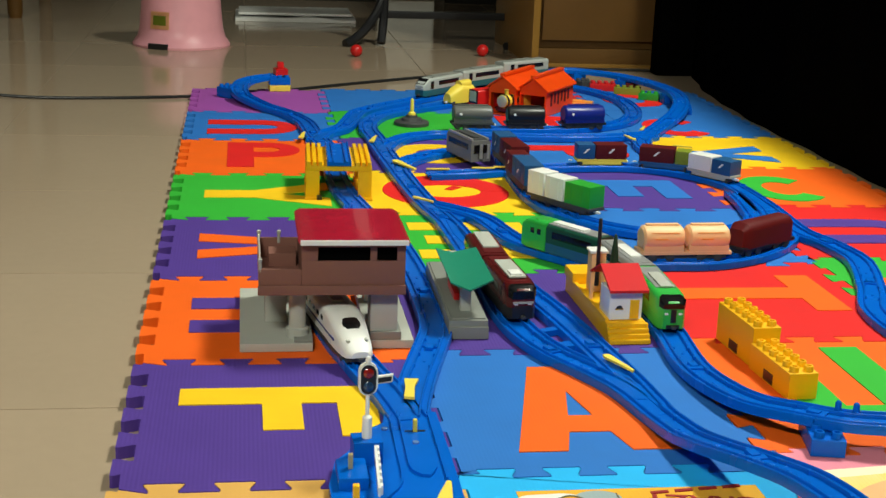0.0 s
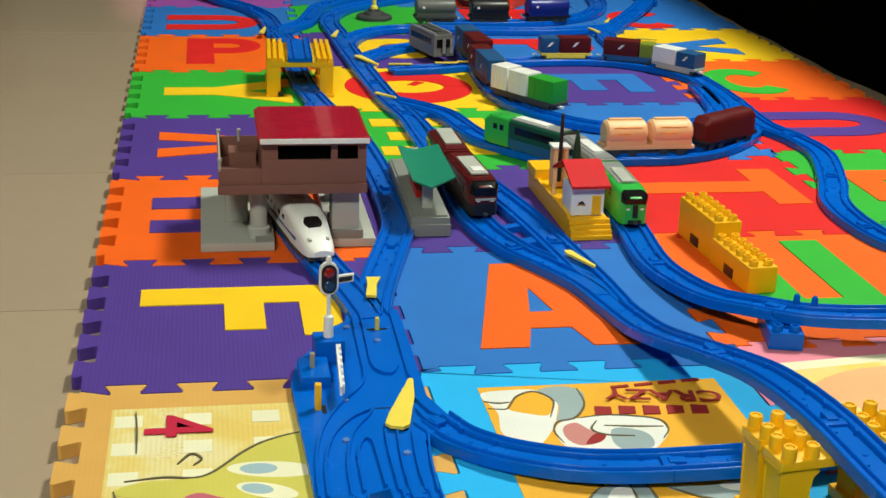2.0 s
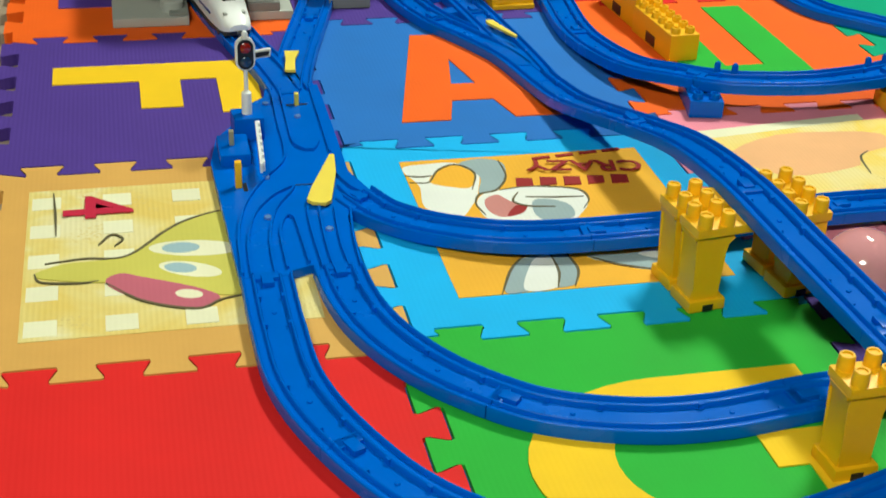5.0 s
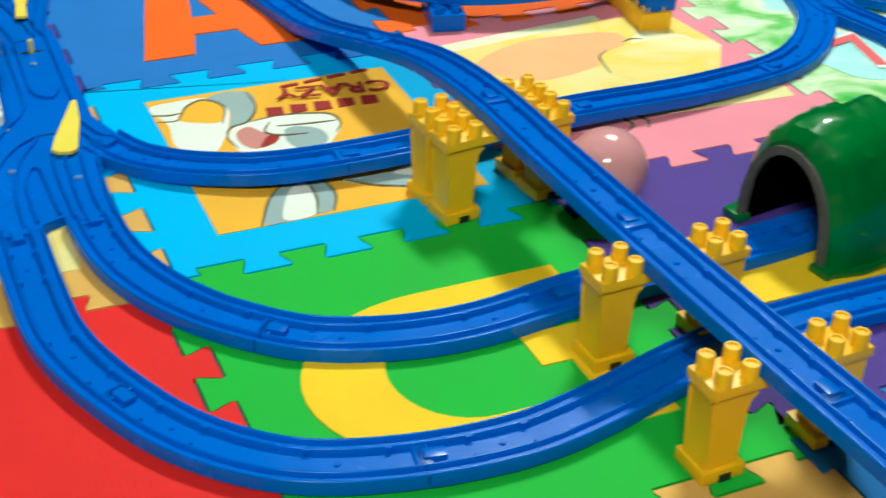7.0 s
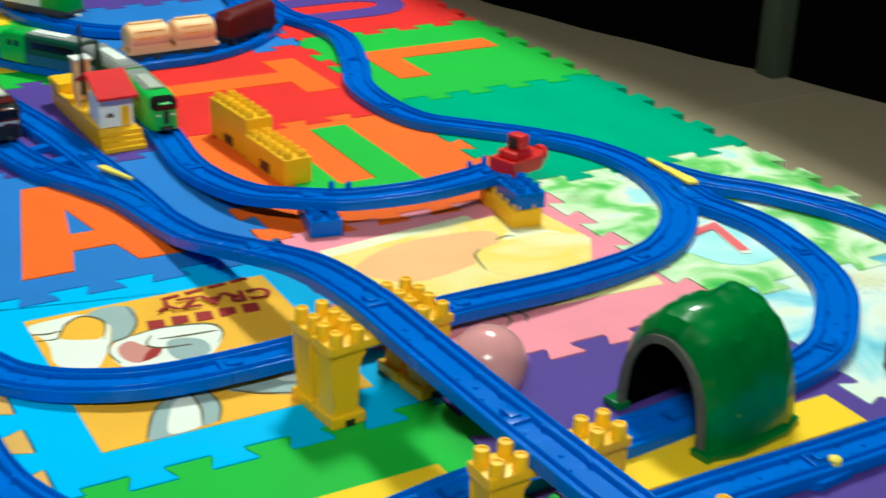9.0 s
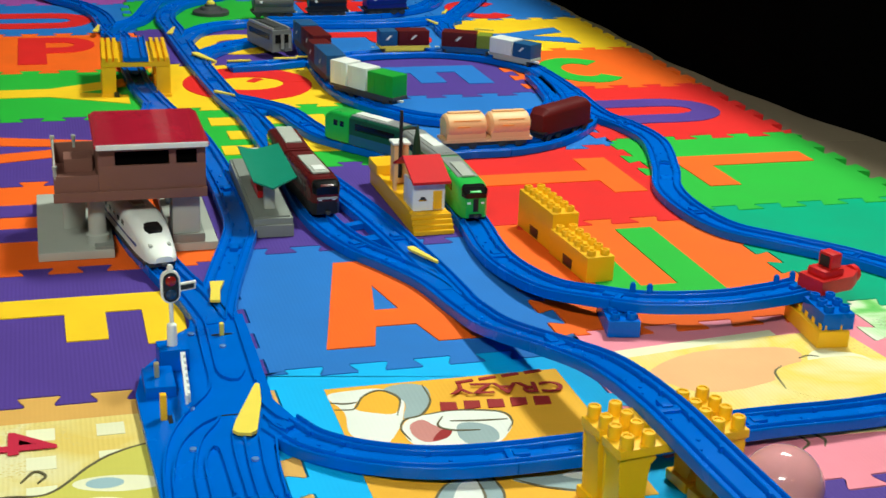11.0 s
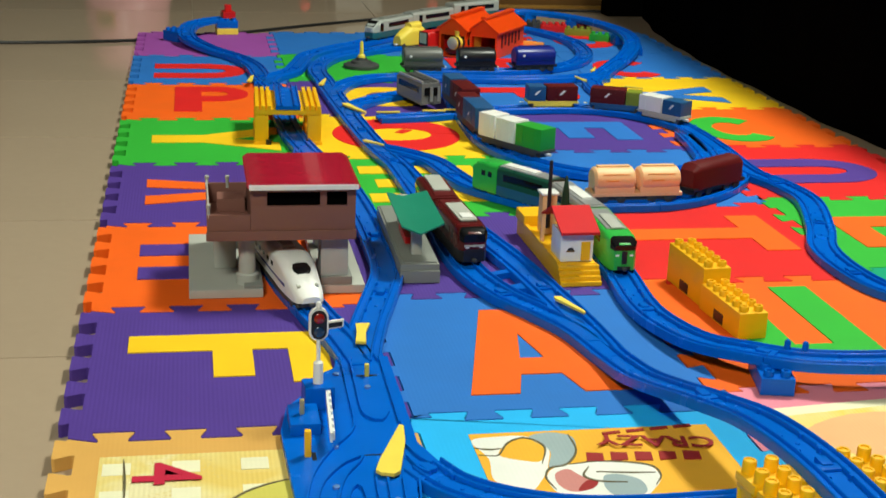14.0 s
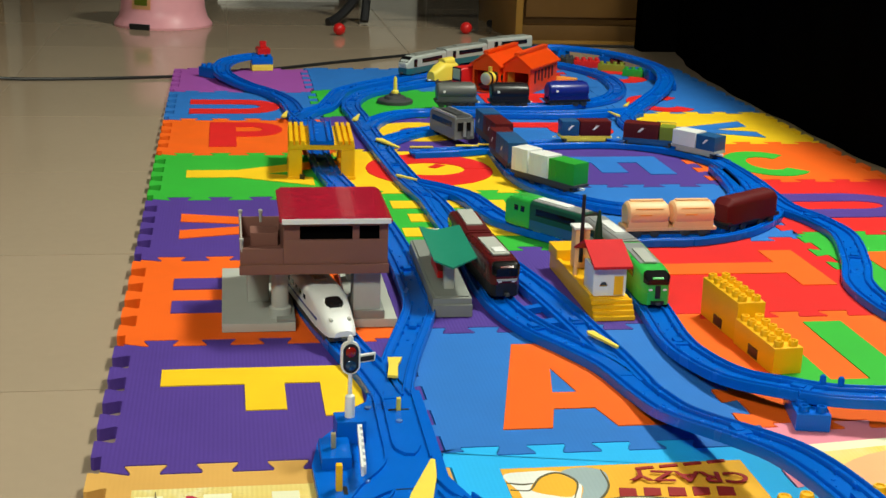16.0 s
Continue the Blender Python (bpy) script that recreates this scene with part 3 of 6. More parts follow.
    for k in range(5):
        x, y, w = 0.146 + 0.0205 * k, 0.2215 - 0.0012 * k, 0.0085
        patch(t, "print_bar", [(x - w, y - 0.007), (x + w * 0.7, y - 0.008 + 0.002 * (k % 2)), (x + w, y + 0.006), (x - w * 0.6, y + 0.0085)], "maroon")
    for k in range(4):
        patch(t, "print_bar", [(0.165 + 0.022 * k, 0.262 + 0.0025 * k), (0.181 + 0.022 * k, 0.264 + 0.0025 * k), (0.181 + 0.022 * k, 0.268 + 0.0025 * k), (0.165 + 0.022 * k, 0.266 + 0.0025 * k)], "maroon")
    # pink tile with pale and yellow shapes
    t = tiles[2, -1]
    PRINT[0] = 0
    patch(t, "print_ground", [(0.03, 0.06), (0.28, 0.045), (0.285, 0.065), (0.03, 0.083)], "cream")
    patch(t, "print_ground", [(0.03, 0.245), (0.27, 0.25), (0.28, 0.16), (0.24, 0.1), (0.03, 0.1)], "skin")
    patch(t, "print_shape", oval(0.12, 0.19, 0.08, 0.04, 10, wob=0.06), "peach")
    patch(t, "print_shape", [(0.03, 0.245), (0.2, 0.262), (0.2, 0.25), (0.03, 0.228)], "pale")
    patch(t, "print_shape", oval(0.23, 0.17, 0.03, 0.04, 10, wob=0.08), "pale")
    patch(t, "print_shape", blob([(0.15, 0.14), (0.16, 0.175), (0.2, 0.19), (0.25, 0.19), (0.262, 0.16), (0.24, 0.12), (0.19, 0.105)]), "skin")
    for line in ([(0.15, 0.14), (0.157, 0.172), (0.17, 0.184)], [(0.115, 0.06), (0.118, 0.045), (0.105, 0.034)], [(0.126, 0.062), (0.134, 0.048), (0.128, 0.036)], [(0.195, 0.196), (0.206, 0.2), (0.216, 0.196)]):
        stroke(t, line, 0.0012, "umber")
    # mottled leafy tile with a pink numeral
    t = tiles[3, -1]
    PRINT[0] = 0
    patch(t, "print_shape", oval(0.11, 0.095, 0.07, 0.052, 0, 30, 0.06), "pool")
    writing("7", 0.1, FOAM["white"], t, pose(0.1, 0.098, 0.0012, 0, 0, 12), "numeral_rim").scale = (1.1, 1.06, 1)
    writing("7", 0.09, FOAM["salmon"], t, pose(0.1, 0.098, 0.0017, 0, 0, 12), "numeral")
    t = tiles[3, -2]
    PRINT[0] = 0
    patch(t, "print_shape", oval(0.13, 0.06, 0.04, 0.018, 20, 24, 0.1), "salmon")


build_prints()

# ---- toy railway track ----
W = 0.0188
HALF_PROFILE = [(0.0083, 0.0056), (0.0086, 0.0088), (0.0091, 0.0094), (0.0096, 0.0096), (0.0101, 0.0094), (0.0106, 0.0088), (0.0109, 0.0066), (0.0163, 0.0066),
                (0.0167, 0.0092), (0.0171, 0.0097), (0.0176, 0.0098), (0.0182, 0.0096), (0.0186, 0.009), (W, 0.0082), (W, 0)]
RAIL_PROFILE = [(-x, z) for x, z in HALF_PROFILE[::-1]] + HALF_PROFILE
G = 0.0006
track = thing("toy_railway", pose(0, 0, 0), "blue plastic toy railway track laid over the foam mat", "toy track")


def stud(bm, x, y, z, r=0.004, h=0.004, steps=10):
    lathe([(r, z), (r, z + h * 0.8), (r * 0.8, z + h), (0, z + h)], steps, bm, Matrix.Translation((x, y, 0)))


def shared(bm, name, mat):
    me = mesh_from(bm, name)
    smooth(me)
    me.materials.append(mat)
    return me


RIB = shared(box(-0.0045, 0.0045, -0.0086, 0.0086, 0.005, 0.0082, 0.001), "sleeper_rib", RAIL)
CLIP = shared(box(-0.0135, -0.0004, -0.0042, 0.0042, 0.0052, 0.0096, 0.0008), "joint_clip", RAIL)
RIVET = shared(lathe([(0.0018, 0.0052), (0.0018, 0.0064), (0.0013, 0.0068), (0, 0.0068)], 8), "rivet", RAIL)

nub = bmesh.new()
for side in (-1, 1):
    add_box(nub, -0.0018, 0.0018, side * 0.0086 - 0.0016, side * 0.0086 + 0.0016, 0.0055, 0.0096)
NUB = shared(nub, "lip_nub", RAIL)


RUNS = []


def rail_run(points, piece=0.2, name="rail_piece", lift=0.0):
    """Note one run of track; the pieces are moulded once every run is known."""
    RUNS.append((spline([(x, y, (z if z else G) + lift) for x, y, z in points], 0.006), piece, name))


def rail_piece(name, seg, run, crossing):
    """One moulded piece: lips and ridges stop where another track runs through them, as on real points."""
    bm = sweep(seg, RAIL_PROFILE)
    bm.verts.ensure_lookup_table()
    n = len(RAIL_PROFILE)
    for i, p in enumerate(seg):
        for k, (side, up) in enumerate(RAIL_PROFILE):
            if up > 0.0067:
                v = bm.verts[i * n + k]
                for _, other, _ in crossing.find_range((v.co.x, v.co.y, p.z), 0.0166 if abs(side) > 0.012 else 0.0085):
                    if NODE_RUN[other] != run:
                        v.co.z = p.z + 0.0064
                        break
    piece = part(name, bm, RAIL, track)
    smooth(piece.data, 62)
    return piece


NODE_RUN = []


def lay_rails():
    nodes = []
    for run, (line, piece, name) in enumerate(RUNS):
        for p in line[4:-4]:
            nodes.append(p)
            NODE_RUN.append(run)
    crossing = mathutils.kdtree.KDTree(len(nodes))
    for i, p in enumerate(nodes):
        crossing.insert(p, i)
    crossing.balance()
    for run, (line, piece, name) in enumerate(RUNS):
        count = max(1, round((len(line) - 1) * 0.006 / piece))
        cuts = [round((len(line) - 1) * k / count) for k in range(count + 1)]
        for a, b in zip(cuts, cuts[1:]):
            seg = [p.copy() for p in line[a:b + 1]]
            d0, d1 = (seg[1] - seg[0]).normalized(), (seg[-1] - seg[-2]).normalized()
            seg[0] += d0 * 0.0002
            seg[-1] -= d1 * 0.0002
            rail = rail_piece(name, seg, run, crossing)
            n = len(seg)

            def fit(mesh, what, k, d):
                if any(NODE_RUN[i] != run for _, i, _ in crossing.find_range(seg[k], 0.026)):
                    return
                ob = new(what, mesh)
                ob.parent = rail
                ob.matrix_basis = Matrix.Translation(seg[k]) @ Matrix.Rotation(math.atan2(d.y, d.x), 4, "Z")
            for k in (3, n // 3, 2 * n // 3, n - 6):
                fit(NUB, "lip_nub", k, seg[min(k + 1, n - 1)] - seg[k - 1])
            for k in (0, n - 1):
                fit(RIB, "sleeper_rib", k, seg[min(k + 1, n - 1)] - seg[max(k - 1, 0)])
            fit(CLIP, "joint_clip", n - 1, d1)
            for k in (n // 4, 3 * n // 4):
                fit(RIVET, "rivet", k, d1)


def g(*pts):
    return [(x, y, 0) for x, y in pts]


# west line: out of the points plate, past the station, through the gantry to the far corner
rail_run(g((0.276, 0.125), (0.284, 0.17), (0.294, 0.215), (0.304, 0.255), (0.323, 0.325), (0.336, 0.38), (0.34, 0.449), (0.338, 0.6), (0.326, 0.78), (0.297, 0.93), (0.277, 1.106), (0.274, 1.382), (0.257, 1.516), (0.244, 1.653),
           (0.21, 1.76)) + [(0.163, 1.83, 0.004), (0.119, 1.925, 0.012), (0.122, 2.02, 0.02), (0.155, 2.07, 0.024), (0.2, 2.1, 0.026)])
# platform loop under the station
rail_run(g((0.275, 0.12), (0.269, 0.16), (0.261, 0.2), (0.25, 0.24), (0.24, 0.285), (0.226, 0.35), (0.217, 0.42), (0.212, 0.55), (0.235, 0.72), (0.28, 0.88), (0.292, 0.95)), lift=0.0006)
# middle main line with its parallel pair
rail_run(g((0.64, 1.945), (0.535, 1.866), (0.467, 1.807), (0.413, 1.751), (0.378, 1.672), (0.366, 1.59), (0.371, 1.5), (0.372, 1.439), (0.382, 1.24), (0.398, 1.009), (0.418, 0.86), (0.43, 0.74), (0.458, 0.575), (0.487, 0.42), (0.503, 0.3), (0.5115, 0.22), (0.516, 0.16), (0.5185, 0.12)))
rail_run(g((0.418, 0.86), (0.424, 0.7), (0.428, 0.56), (0.427, 0.45), (0.433, 0.37), (0.452, 0.3), (0.48, 0.245), (0.504, 0.19), (0.5185, 0.12)), lift=0.0006)
# climb to the viaduct
rail_run([(0.5185, 0.12, 0.001), (0.5245, 0.06, 0.008), (0.532, 0.005, 0.02), (0.545, -0.075, 0.04), (0.556, -0.15, 0.056), (0.56, -0.24, 0.066), (0.562, -0.34, 0.068), (0.567, -0.46, 0.068), (0.575, -0.6, 0.068), (0.588, -0.8, 0.068), (0.6, -1.02, 0.068)])
# branch with the green train, climbing to the buffer
rail_run(g((0.405, 0.965), (0.442, 0.925), (0.472, 0.878), (0.488, 0.8), (0.502, 0.745), (0.53, 0.7), (0.575, 0.635), (0.597, 0.56), (0.604, 0.46), (0.602, 0.37), (0.593, 0.26)) + [(0.597, 0.19, 0.004), (0.612, 0.126, 0.01), (0.642, 0.084, 0.016), (0.684, 0.049, 0.02), (0.75, 0.032, 0.0228), (0.81, 0.035, 0.0243), (0.846, 0.044, 0.0245)], lift=0.0011)
# east line and the return curve to the plate
rail_run(g((0.92, 1.553), (0.886, 1.47), (0.882, 1.35), (0.915, 1.234), (0.94, 1.11), (0.944, 0.96), (0.937, 0.81), (0.956, 0.73), (0.959, 0.645), (0.919, 0.52), (0.886, 0.44), (0.878, 0.36), (0.89, 0.287), (0.932, 0.236), (0.98, 0.183), (1.017, 0.122), (1.031, 0.055), (1.02, -0.02), (0.984, -0.09),
           (0.912, -0.148)) + [(0.8, -0.174, 0.004), (0.67, -0.182, 0.008), (0.52, -0.193, 0.008), (0.42, -0.188, 0.006), (0.36, -0.163, 0.003)] + g((0.32, -0.128), (0.3, -0.092)))
# inner curve through the green tunnel
rail_run(g((1.036, -0.02), (1.03, -0.065), (1.044, -0.15), (1.017, -0.262), (0.965, -0.33), (0.89, -0.38), (0.729, -0.402), (0.615, -0.41), (0.55, -0.413), (0.48, -0.422), (0.424, -0.418), (0.368, -0.398), (0.327, -0.363), (0.3, -0.326), (0.282, -0.286), (0.273, -0.246), (0.27, -0.205)), lift=0.0006)
# outer curve through the brown tunnel
rail_run(g((1.043, 0.03), (1.07, -0.03), (1.112, -0.085), (1.152, -0.183), (1.141, -0.309), (1.07, -0.42), (0.943, -0.484), (0.836, -0.494), (0.69, -0.493), (0.6, -0.502), (0.5, -0.528), (0.444, -0.536), (0.377, -0.529), (0.318, -0.508), (0.272, -0.465), (0.24, -0.405),
           (0.2215, -0.345), (0.2175, -0.28), (0.217, -0.2125)), lift=0.0011)
# oval with the goods wagons
rail_run(g((0.944, 1.09), (0.91, 1.17), (0.855, 1.225), (0.79, 1.25), (0.7, 1.247), (0.62, 1.23), (0.56, 1.208), (0.5, 1.187), (0.432, 1.176)), lift=0.0009)
rail_run(g((0.944, 0.95), (0.925, 0.86), (0.9, 0.765), (0.83, 0.685), (0.75, 0.645), (0.67, 0.64), (0.6, 0.62), (0.563, 0.575)), lift=0.0006)
rail_run(g((0.6, 1.45), (0.588, 1.32), (0.581, 1.17), (0.579, 1.02), (0.597, 0.92), (0.645, 0.835), (0.72, 0.79), (0.82, 0.8), (0.89, 0.86), (0.915, 0.96), (0.925, 1.05)), lift=0.0014)
# far branches and loops
rail_run(g((0.256, 1.46), (0.278, 1.533), (0.315, 1.591), (0.341, 1.691), (0.362, 1.77), (0.41, 1.841), (0.479, 1.916), (0.552, 1.995), (0.622, 2.07), (0.7, 2.14)) + [(0.775, 2.2, 0.008), (0.85, 2.25, 0.018), (0.915, 2.277, 0.024), (0.969, 2.26, 0.024), (1.026, 2.206, 0.024), (1.072, 2.116, 0.024), (1.102, 1.987, 0.022), (1.092, 1.877, 0.016), (1.05, 1.77, 0.009), (1.0, 1.686, 0.003), (0.94, 1.583, 0.001), (0.92, 1.553, 0.001)], lift=0.0006)
rail_run(g((0.375, 1.38), (0.4, 1.45), (0.44, 1.51), (0.5, 1.54), (0.575, 1.535), (0.687, 1.52), (0.801, 1.522), (0.914, 1.552), (0.94, 1.58)), lift=0.0009)
rail_run(g((0.385, 1.2), (0.4, 1.27), (0.45, 1.335), (0.505, 1.375), (0.57, 1.395), (0.6, 1.4)), lift=0.0006)
rail_run(g((0.56, 1.6), (0.64, 1.6), (0.72, 1.603), (0.82, 1.625), (0.907, 1.69), (0.962, 1.8), (0.98, 1.93), (0.968, 2.034), (0.925, 2.133), (0.88, 2.17)), lift=0.0004)


lay_rails()


# points plate with signal, levers and three openings
def build_points_plate():
    pl = thing("points_plate", pose(0, 0, G), "wide blue plastic points plate with yellow levers", "toy track")
    out = [(0.198, -0.2115), (0.192, -0.02), (0.2, 0.028), (0.214, 0.05), (0.228, 0.09), (0.25, 0.112), (0.254, 0.136), (0.303, 0.136), (0.303, 0.04), (0.302, -0.05), (0.315, -0.09), (0.302, -0.11), (0.289, -0.13), (0.288, -0.19), (0.288, -0.215),
           (0.253, -0.215), (0.2525, -0.2), (0.2365, -0.206), (0.236, -0.2115)]
    base = part("plate", prism(out, 0, 0.0074), RAIL, pl)
    ridge = [(-0.001, 0), (-0.0009, 0.003), (0.0009, 0.003), (0.001, 0)]

    def rib(*pts):
        part("guide_ridge", sweep(spline([(x, y, 0.0071) for x, y in pts], 0.006), ridge), RAIL, base)
    # left leg and the lens between the two ways
    rib((0.258, 0.135), (0.256, 0.05), (0.255, -0.006), (0.249, -0.031), (0.229, -0.063), (0.212, -0.103), (0.203, -0.151), (0.2005, -0.209))
    rib((0.253, -0.074), (0.235, -0.089), (0.218, -0.119), (0.209, -0.162), (0.207, -0.21))
    rib((0.254, -0.075), (0.25, -0.085), (0.235, -0.113), (0.226, -0.157), (0.224, -0.21))
    rib((0.2335, -0.204), (0.2345, -0.15), (0.241, -0.126), (0.2475, -0.126), (0.249, -0.15), (0.25, -0.198))
    # right leg
    rib((0.26, -0.112), (0.2585, -0.146), (0.259, -0.206))
    rib((0.269, -0.113), (0.2665, -0.166), (0.2665, -0.208))
    rib((0.281, -0.113), (0.2775, -0.168), (0.278, -0.208))
    rib((0.2935, -0.115), (0.2885, -0.16), (0.2865, -0.208))
    # upper channel with its rounded end
    rib((0.266, 0.134), (0.2645, 0.06), (0.264, 0.012), (0.27, -0.004), (0.279, -0.008), (0.286, 0.008))
    rib((0.2945, 0.134), (0.2935, 0.06), (0.2925, -0.015))
    rib((0.2905, -0.053), (0.299, -0.08), (0.307, -0.093))
    rib((0.2895, -0.078), (0.296, -0.1), (0.303, -0.108))
    part("blade_slot", box(0.256, 0.276, -0.0715, -0.07, 0.0072, 0.0078), BLACKP, base)
    for x, y in ((0.228, -0.124), (0.272, -0.149), (0.234, -0.055), (0.275, 0.063), (0.25, 0.095)):
        bm = bmesh.new()
        stud(bm, x, y, 0.0073, 0.003, 0.0022, 10)
        part("rivet", bm, STEEL_BLUE, base)
    part("pointer_blade", prism([(0.2905, -0.026), (0.294, -0.028), (0.2905, -0.06), (0.2795, -0.11), (0.274, -0.1145), (0.264, -0.1115), (0.2605, -0.106), (0.266, -0.088)], 0.0098, 0.0126), YELLOW_L, pl, "yellow plastic points tongue")
    part("pointer_blade", prism([(0.281, 0.211), (0.2955, 0.21), (0.289, 0.19), (0.2855, 0.16), (0.2755, 0.162), (0.28, 0.19)], 0.0104, 0.013), YELLOW_L, pl)
    bm = box(0.2755, 0.2795, 0.088, 0.093, 0.007, 0.019, 0.001)
    part("lever_pin", bm, YELLOW_L, pl)
    part("slot", box(0.268, 0.287, 0.089, 0.092, 0.0072, 0.0078), BLACKP, pl)
    part("lever_housing", box(0.199, 0.225, -0.03, 0.012, 0.007, 0.018, 0.003), RAIL, pl)
    part("lever_pin", box(0.2085, 0.2125, -0.012, -0.007, 0.018, 0.031, 0.001), BRASS, pl)
    part("lever", box(0.208, 0.2135, -0.07, -0.064, 0.007, 0.03, 0.0015), YELLOW, pl, "yellow plastic lever")
    part("slot", box(0.214, 0.2175, -0.076, -0.062, 0.0072, 0.0078), BLACKP, pl)
    part("gate_rod", prism([(0, 0), (0.0022, 0), (0.0022, 0.1), (0, 0.1)], 0, 0.008), WHITE, pl, "white plastic toothed rod", pose(0.2285, -0.066, 0.018, 0, 0, -3))
    bm = bmesh.new()
    for k in range(8):
        add_box(bm, 0.0015, 0.0042, -0.003, 0.003, 0.0, 0.0085, 0.0006, Matrix.Translation((0.0, 0.006 + 0.0125 * k, 0)))
    part("rod_teeth", bm, WHITE, pl, "", pose(0.2285, -0.066, 0.018, 0, 0, -3))
    # signal
    sg = thing("toy_signal", pose(0.2275, 0.03, 0.0081, 0, 0, 4), "white toy railway signal with red and blue lamps on the plate", "toy signal")
    part("signal_base", box(-0.013, 0.013, -0.012, 0.012, 0, 0.021, 0.002), RAIL, sg, "blue plastic signal base")
    part("post", lathe([(0.0045, 0.02), (0.0042, 0.04), (0.003, 0.041), (0.0018, 0.042), (0.0018, 0.062)], 14), WHITE, sg)
    head = Matrix.Translation((0, 0, 0.075)) @ Matrix.Rotation(radians(90), 4, "X")

    def pill(hw, hh):
        return arc(0, hh - hw, hw, hw, 0, 180, 10) + arc(0, -(hh - hw), hw, hw, 180, 360, 10)
    part("rim", prism(pill(0.0083, 0.0148), -0.003, 0.0015), WHITE, sg, "", head)
    part("signal_face", prism(pill(0.0066, 0.0131), 0.0012, 0.0026), BLACKP, sg, "black signal face", head)
    for cy, mat, lab in ((0.006, LAMP_RED, "red signal lamp"), (-0.006, LAMP_BLUE, "dark blue signal lamp")):
        part("lamp", lathe([(0.0046, 0), (0.0046, 0.0013), (0.0036, 0.0022), (0, 0.0027)], 18), mat, sg, lab, head @ Matrix.Translation((0, cy, 0.0022)))
    part("arm_rim", prism([(0.007, -0.005), (0.021, -0.0035), (0.0218, 0.0035), (0.007, 0.002)], -0.002, 0.001), WHITE, sg, "", head)
    part("arm", prism([(0.0085, -0.0034), (0.0197, -0.002), (0.0202, 0.0018), (0.0085, 0.0007)], 0.0008, 0.002), BLACKP, sg, "", head)
    part("finial", lathe([(0, 0.089), (0.0024, 0.09), (0.0028, 0.0925), (0.0017, 0.095), (0, 0.0958)], 12), WHITE, sg)


build_points_plate()


# other points tongues along the line
def tongue(x, y, turn, size=1.0):
    part("points_tongue", prism([(-0.0045 * size, 0.03 * size), (-0.0015 * size, 0.032 * size), (0.007 * size, -0.015 * size), (0.005 * size, -0.022 * size), (-0.002 * size, -0.02 * size)], 0.0096, 0.0122), YELLOW_L, track, "pale yellow points tongue", pose(x, y, G, 0, 0, turn))


for x, y, turn, size in ((0.512, 0.256, -166, 1.0), (1.047, 0.0, -6, 1.55), (0.396, 1.242, -165, 1.5), (0.396, 0.986, -146, 0.8), (0.3635, 1.46, -20, 1.1),
                         (0.2325, 1.49, -15, 1.1), (0.924, 1.6, -31, 0.9), (0.871, 1.5, 5, 0.9), (0.948, 1.419, -124, 0.7)):
    tongue(x, y, turn, size)
for x, y in ((0.45, 1.195), (0.53, 1.205), (0.57, 1.215)):
    part("sleeper_tab", box(x - 0.02, x + 0.02, y - 0.003, y + 0.003, 0.012, 0.0145, 0.001), YELLOW_L, track)


def web(*pts):
    """Flat moulding that joins two rails where they part."""
    part("points_web", prism(list(pts), G, G + 0.007), RAIL, track)


web((0.502, 0.232), (0.488, 0.224), (0.506, 0.16), (0.52, 0.16), (0.516, 0.215))
web((0.482, 0.335), (0.452, 0.325), (0.452, 0.312), (0.486, 0.318))
web((0.446, 0.372), (0.478, 0.385), (0.478, 0.373), (0.446, 0.36))
web((0.405, 0.97), (0.44, 0.93), (0.452, 0.89), (0.432, 0.86), (0.408, 0.9))
web((0.418, 0.87), (0.436, 0.83), (0.437, 0.74), (0.426, 0.72), (0.417, 0.8))
web((0.372, 1.3), (0.41, 1.31), (0.4, 1.22), (0.382, 1.2))
web((0.365, 1.5), (0.405, 1.47), (0.39, 1.38), (0.372, 1.36))
web((0.25, 1.56), (0.3, 1.57), (0.275, 1.48), (0.258, 1.45))
web((0.256, 0.2), (0.296, 0.2), (0.3, 0.132), (0.256, 0.132))
web((1.02, 0.06), (1.075, -0.02), (1.045, -0.07), (1.02, -0.05))
web((0.9, 1.56), (0.95, 1.6), (0.94, 1.53), (0.9, 1.5))
web((0.92, 1.13), (0.955, 1.1), (0.95, 0.93), (0.915, 0.93), (0.925, 1.03))
# bracket with a pale knob beside the outer curve
part("rail_bracket", prism([(0.75, -0.488), (0.763, -0.51), (0.773, -0.518), (0.803, -0.515), (0.813, -0.505), (0.82, -0.488)], 0.0007, 0.0072), RAIL, track)
part("bracket_knob", lathe([(0.005, 0.007), (0.005, 0.012), (0.003, 0.0135), (0, 0.014)], 12), YELLOW_L, track, "", pose(0.797, -0.503, 0))


